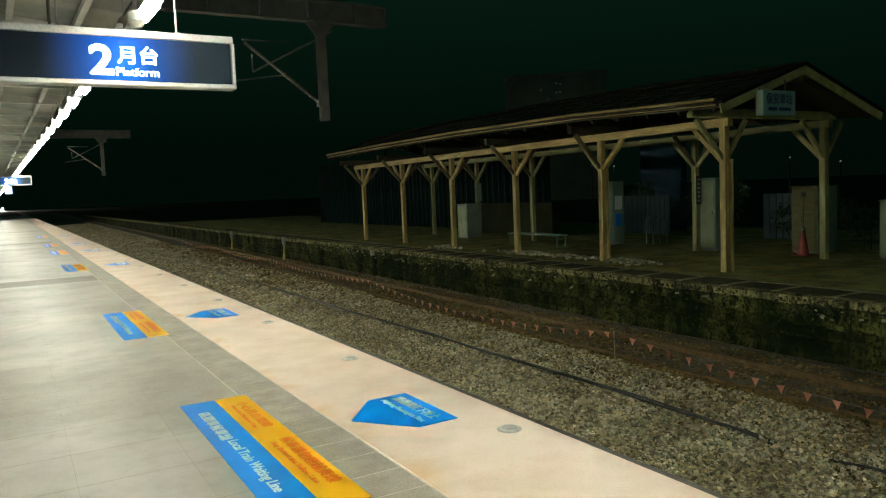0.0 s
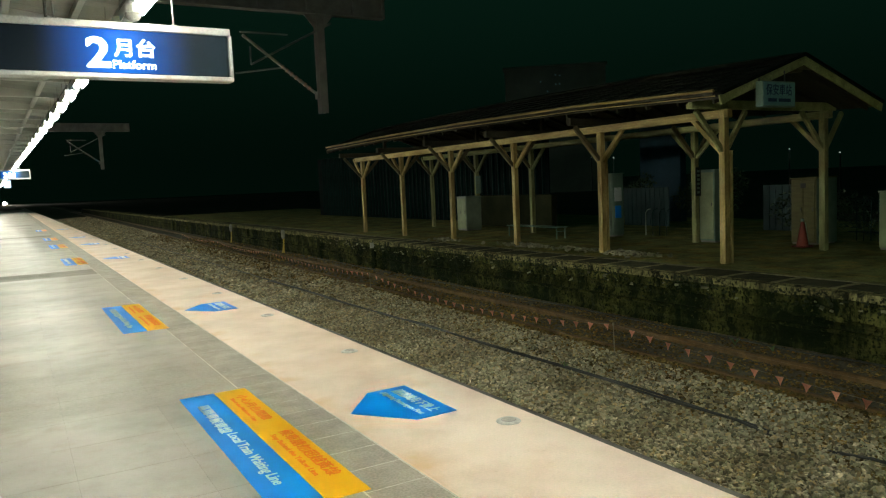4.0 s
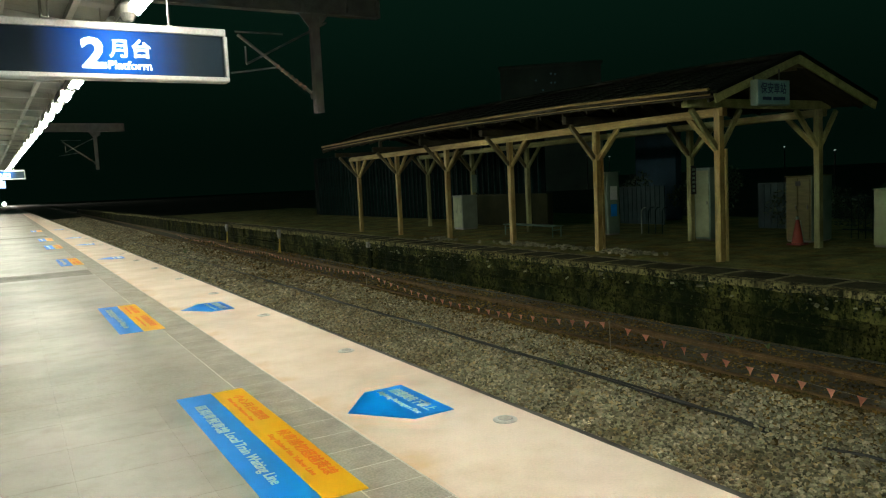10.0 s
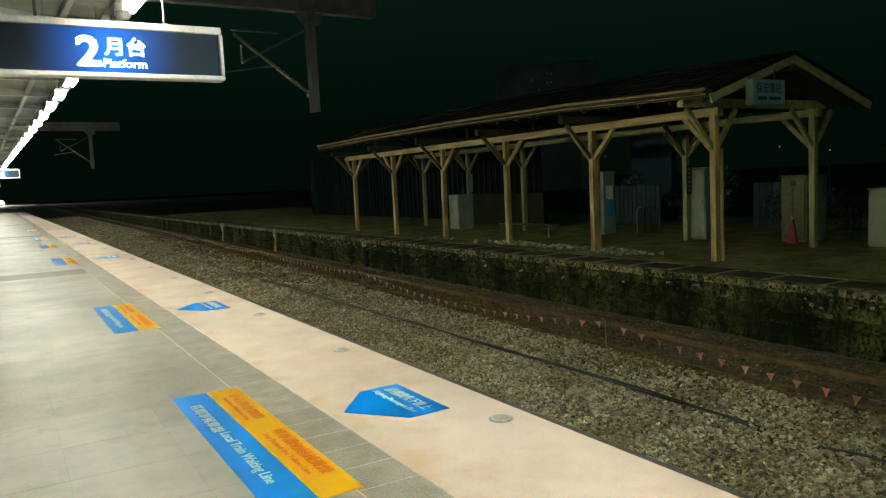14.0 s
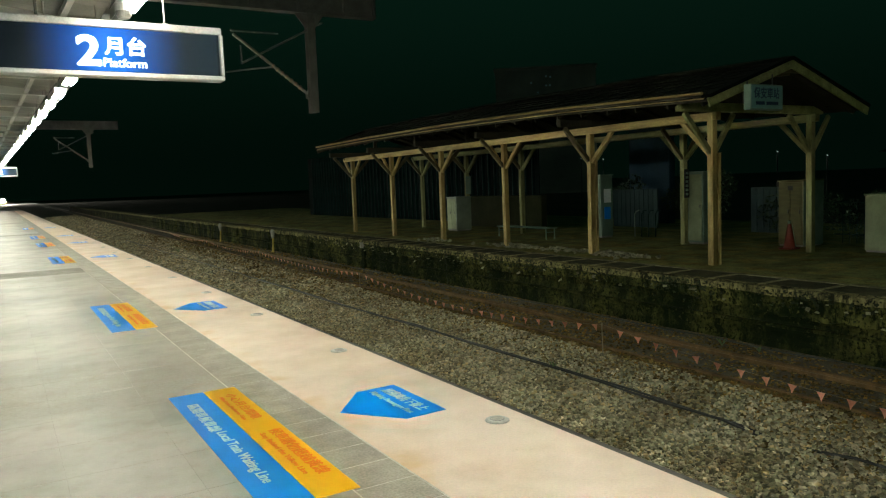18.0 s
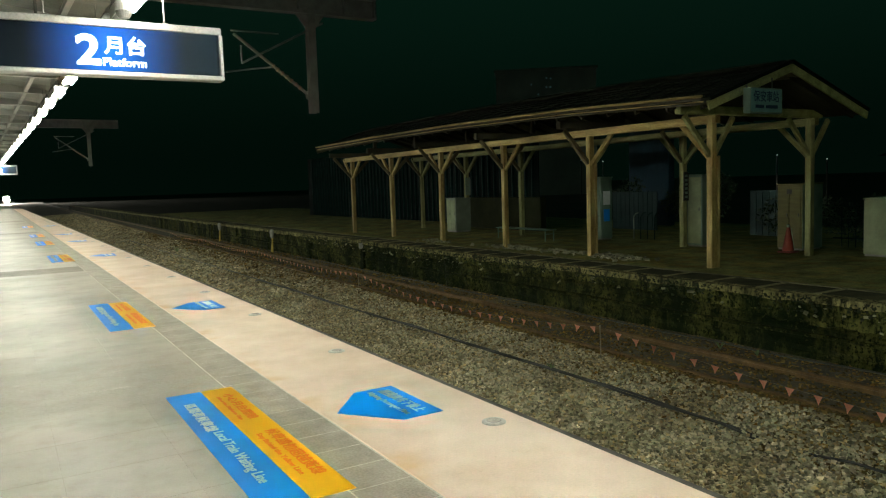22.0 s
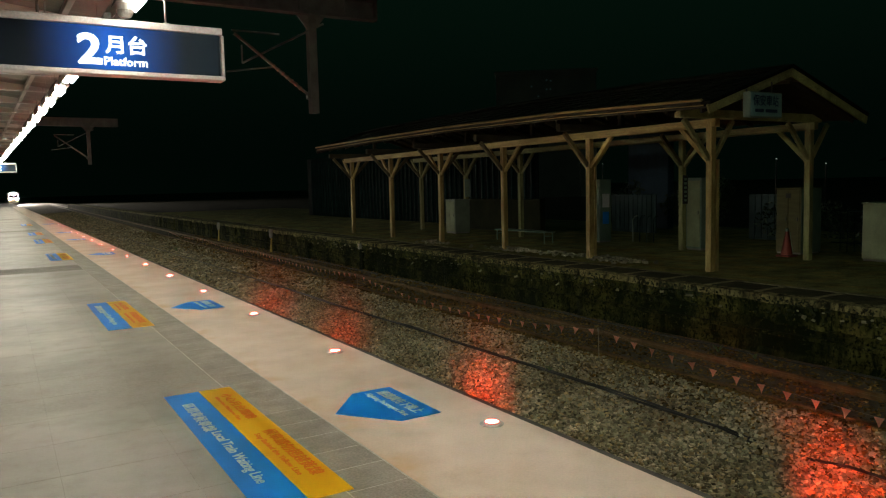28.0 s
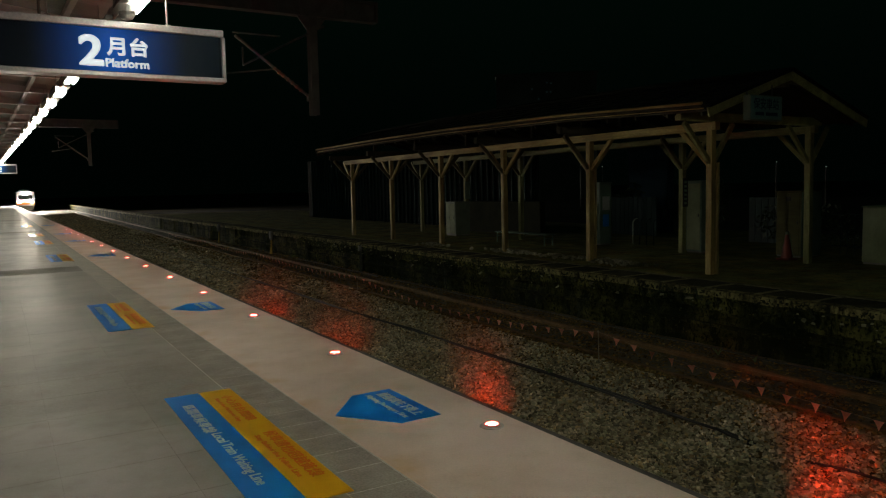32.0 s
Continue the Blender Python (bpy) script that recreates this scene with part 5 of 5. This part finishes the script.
# dry twigs on the ballast
tw = thing("dry_twigs", pose(6.68, 37.5, -1.08), "dry broken twigs lying on the ballast", "twigs")
for k in range(6):
    part("twig", tube((random.uniform(-0.5, 0.5), random.uniform(-1, 1), 0.02), (random.uniform(-0.6, 0.6), random.uniform(-1, 1), random.uniform(0.08, 0.3)), 0.028, None, 0.01, 6), "twig", tw)

# ---- behind the old platform ----
fe = thing("corrugated_fence", pose(17.2, 22, -0.2, 0, 0, -0.5), "tall dark corrugated sheet fence behind the platform", "fence", kind="structure")
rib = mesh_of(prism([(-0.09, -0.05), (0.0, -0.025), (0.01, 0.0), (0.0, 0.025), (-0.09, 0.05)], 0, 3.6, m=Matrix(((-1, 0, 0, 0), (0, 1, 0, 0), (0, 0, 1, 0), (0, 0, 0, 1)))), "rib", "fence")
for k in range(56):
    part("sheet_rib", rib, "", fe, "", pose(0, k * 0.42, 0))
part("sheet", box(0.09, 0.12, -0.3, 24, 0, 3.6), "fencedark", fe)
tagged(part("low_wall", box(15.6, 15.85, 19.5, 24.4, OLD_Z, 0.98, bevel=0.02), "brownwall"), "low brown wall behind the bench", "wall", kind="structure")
tagged(part("wall_teal", box(20.0, 20.3, 17.9, 19.8, OLD_Z, 3.6, bevel=0.02), "teal"), "dull teal rendered wall behind the shelter", "wall", kind="structure")


for ya, yb in ((16.6, 18.6), (12.2, 13.3)):
    pn = thing("sheet_panel_fence", pose(18.0, ya, OLD_Z), "low teal sheet metal fence behind the platform", "fence", "low sheet fences")
    for k in range(int((yb - ya) / 0.2)):
        part("sheet", box(0, 0.03 + 0.02 * (k % 2), k * 0.2, k * 0.2 + 0.19, 0, 1.25, bevel=0.004), "tealfence", pn)


def house(x, y, w, d, h, rise, label):
    ob = thing("house", pose(x, y, -0.2, 0, 0, -2), label, "house")
    part("wall", box(0, w, 0, d, 0, h), "housewall", ob)
    m = Matrix(((1, 0, 0, 0), (0, 0, 1, 0), (0, 1, 0, 0), (0, 0, 0, 1)))
    part("roof", prism([(-0.5, h - 0.1), (w + 0.5, h - 0.1), (w / 2, h + rise)], -0.4, d + 0.4, m=m), "rooftile", ob, "dark pitched roof")
    for k in range(int(d / 2.6)):
        wn = part("window", box(-0.06, 0.0, 0.9 + k * 2.5, 2.1 + k * 2.5, 1.0, 2.2), "timber", ob)
        part("pane", box(-0.07, -0.055, 0.98 + k * 2.5, 2.02 + k * 2.5, 1.08, 2.12), "darkglass", wn)
    return ob


house(30.5, 4.0, 7.0, 12.0, 2.4, 0.9, "dark low house behind the old platform")
fa = thing("picket_fence", at_old(16.2, 5.5), "dark metal railing at the back of the platform", "fence")
for k in range(26):
    part("picket", tube((0, k * 0.16, 0), (0, k * 0.16, 0.95), 0.012, sides=6), "fence", fa)
part("rail", tube((0, -0.1, 0.92), (0, 4.2, 0.92), 0.018), "fence", fa)
part("rail", tube((0, -0.1, 0.2), (0, 4.2, 0.2), 0.018), "fence", fa)

for x, y, z in ((40.0, 44.8, 3.25), (40.0, 42.3, 3.07), (40.0, 27.5, 2.82), (40.0, 24.4, 2.44)):
    fl = thing("far_street_lamp", pose(x, y, -0.2), "tiny far street lamp behind the station", "street lamp", "far street lamps")
    part("pole", tube((0, 0, 0), (0, 0, z), 0.04), "black", fl)
    part("lamp_head", lathe([(0.02, z - 0.02), (0.045, z), (0.03, z + 0.04)], 10), "faint", fl, "lit head")


fb = thing("apartment_building", pose(57.5, 70.5, -0.2, 0, 0, -38), "dark far building with a few dim lit windows", "building")
part("wall", box(-6, 6, 0, 10, 0, 15.0), "farwall", fb)
part("roof", box(-6.2, 6.2, -0.2, 10.2, 15.0, 15.3), "farwall", fb)
for x, z in ((-1.7, 13.4), (0.1, 13.0), (0.55, 13.0), (0.1, 14.1), (0.6, 14.0), (-0.9, 12.2), (-3.6, 11.4)):
    wn = part("window", box(x - 0.12, x + 0.12, -0.05, 0.0, z - 0.12, z + 0.12), "galv", fb)
    part("pane", box(x - 0.09, x + 0.09, -0.07, -0.05, z - 0.09, z + 0.09), "dimwindow", wn, "dim blue-lit pane")


def leaves(name, parent, centres, radius, count, size, seed):
    rng = np.random.default_rng(seed)
    pts, faces = [], []
    for c in centres:
        d = rng.normal(size=(count, 3))
        d /= np.linalg.norm(d, axis=1)[:, None]
        p = np.array(c) + d * radius * rng.uniform(0.3, 1.0, (count, 1)) ** 0.6
        for q_ in p:
            u, v = rng.normal(size=3), rng.normal(size=3)
            u /= np.linalg.norm(u)
            v -= u * (u @ v)
            v /= np.linalg.norm(v)
            i = len(pts)
            pts += [q_ - u * size, q_ + v * size * 0.45, q_ + u * size, q_ - v * size * 0.45]
            faces.append((i, i + 1, i + 2, i + 3))
    me = bpy.data.meshes.new(name)
    me.from_pydata([tuple(p) for p in pts], [], faces)
    me.materials.append(M["leaf"])
    return part(name, me, "", parent)


for x, y, h in ((18.7, 18.6, 1.5), (19.2, 16.6, 1.3), (18.9, 15.2, 1.6)):
    sb = thing("shrub", pose(x, y, OLD_Z), "dark leafy shrub behind the old platform", "shrub", "shrubs behind the platform")
    part("stem", tube((0, 0, 0), (0.05, 0.03, h * 0.6), 0.03, None, 0.015, 6), "bark", sb)
    for k in range(4):
        part("branch", tube((0.02, 0.0, h * 0.25), (0.4 * math.cos(k * 1.7), 0.4 * math.sin(k * 1.7), h * 0.75), 0.014, None, 0.006, 5), "bark", sb)
    leaves("foliage", sb, [(0.3 * math.cos(k * 1.3), 0.35 * math.sin(k * 1.3), h * (0.5 + 0.08 * k)) for k in range(6)], 0.42, 130, 0.06, int(y * 10))
hd = thing("hedge", at_old(17.5, 8.2), "dark hedge at the back of the platform", "hedge")
leaves("foliage", hd, [(0.0, k * 0.55, 0.5 + 0.1 * (k % 3)) for k in range(8)], 0.5, 160, 0.07, 9)

# ---- the train ----
def headlamp_train():
    ob = thing("express_train", pose(4.25, 1000, -1.12), "grey express train with glaring headlamps approaching", "train")
    bm = box(-1.42, 1.42, 0.35, 20, 1.0, 3.55, None, 0.12)
    part("body", bm, "train", ob)
    part("nose", prism([(-1.36, 1.0), (1.36, 1.0), (1.36, 2.9), (1.05, 3.55), (-1.05, 3.55), (-1.36, 2.9)], 0.0, 0.4, m=Matrix(((1, 0, 0, 0), (0, 0, 1, 0), (0, 1, 0, 0), (0, 0, 0, 1)))), "train", ob)
    part("windscreen", box(-1.1, 1.1, -0.03, 0.0, 2.15, 2.95, bevel=0.01), "darkglass", ob, "dark windscreen")
    part("front_band", box(-1.37, 1.37, -0.025, 0.0, 1.25, 1.55), "trainorange", ob, "orange band")
    part("underframe", box(-1.2, 1.2, 0.3, 20, 0.35, 1.0), "black", ob)
    part("roof_unit", box(-0.8, 0.8, 4, 9, 3.55, 3.85, bevel=0.05), "train", ob)
    m = Matrix(((1, 0, 0, 0), (0, 0, -1, 0), (0, 1, 0, 0), (0, 0, 0, 1)))
    for x, z in ((-0.95, 1.75), (0.95, 1.75), (-0.22, 3.2), (0.22, 3.2)):
        bm = lathe([(0.17, 0.0), (0.17, 0.03), (0.12, 0.04)], 18)
        hl = part("headlamp", bm, "steel", ob, "", Matrix.Translation((x, -0.0, z)) @ m)
        part("lens", lathe([(0.12, 0.04), (0.10, 0.055), (0.03, 0.06)], 18), "headlamp", hl, "glaring lens")
    for x in (-1, 1):
        for y in (2.5, 4.9, 15.5, 17.9):
            part("wheel", tube((x * 0.5, y, 0.43), (x * 0.62, y, 0.43), 0.43, sides=20), "galv", ob)
    return ob


TRAIN = headlamp_train()

# ---- platform slabs and tiles ----
slab_m = mesh_of(box(-0.2996, 0.2996, -0.2984, 0.2984, -0.03, 0.0, bevel=0.0006), "floor_slab", "slab")
rest = bmesh.new()
dark_rows = {28, 29, 60, 61, 91, 92}
for i in range(8):
    x = BAND_IN - 0.008 - 0.3 - i * 0.6
    for j in range(-23, 200):
        y = -0.17 + j * 0.6
        if i < 4 and 0 <= j < 60:
            ob = part("floor_slab", slab_m, "", platform, "", pose(x, y, random.uniform(-0.0003, 0.0)))
            if j in dark_rows:
                ob.data = ob.data.copy()
                ob.data.materials[0] = M["darkrow"]
        else:
            own = [rest.verts.new(v) for v in ((x - 0.298, y - 0.298, 0), (x + 0.298, y - 0.298, 0), (x + 0.298, y + 0.298, 0), (x - 0.298, y + 0.298, 0))]
            f = rest.faces.new(own)
            f.material_index = 1 if j in dark_rows else 0
tagged(part("floor_slabs_beyond", rest, ("slab", "darkrow"), platform), kind="stuff")
tile_m = mesh_of(box(-0.1685, 0.1685, -0.1462, 0.1462, -0.03, 0.0, bevel=0.0008), "band_tile", "band")
for j in range(-2, 200):
    part("band_tile", tile_m, "", platform, "", pose((BAND_IN + COPING_IN) / 2 - 0.003, 3.405 - 0.3 * 6 + j * 0.3, random.uniform(-0.0005, 0)))
bm = bmesh.new()
for j in [*range(-52, -2), *range(200, 394)]:
    y = 3.405 - 1.8 + j * 0.3
    box(BAND_IN, COPING_IN - 0.006, y - 0.149, y + 0.149, -0.03, 0, bm)
tagged(part("band_tiles_beyond", bm, "band", platform), kind="stuff")


# ---- what moves ----
def motions():
    # the edge lights wink: lit for about a second in every two
    turns = [(0.0, 178)]
    for s, e in WINK:
        turns += [(s, 178), (s + 1 / 30, 89), (s + 2 / 30, 0)]
        if e + 0.07 < 32:
            turns += [(e, 0), (e + 1 / 30, 89), (e + 2 / 30, 178)]
    turns.append((32.0, turns[-1][1]))
    for ob in LIGHTS:
        core = [c for c in ob.children if c.name.startswith("lamp_core")][0]
        walk(core, [(t, pose(0, 0, 0.0103, 0, a, 0)) for t, a in turns])
    # the added red lamps wink along with them
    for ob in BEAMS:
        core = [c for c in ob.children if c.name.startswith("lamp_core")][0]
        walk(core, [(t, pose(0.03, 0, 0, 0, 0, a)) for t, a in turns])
    # the train comes on along the near track
    rows = []
    for k in range(33):
        d = 1020 - 27.2 * k
        bend = max(0, d - 260) / 620
        rows.append((k, pose(4.25 - 10 * bend ** 2, d, -1.12, 0, 0, math.degrees(math.atan(20 * bend / 620)))))
    walk(TRAIN, rows)


motions()
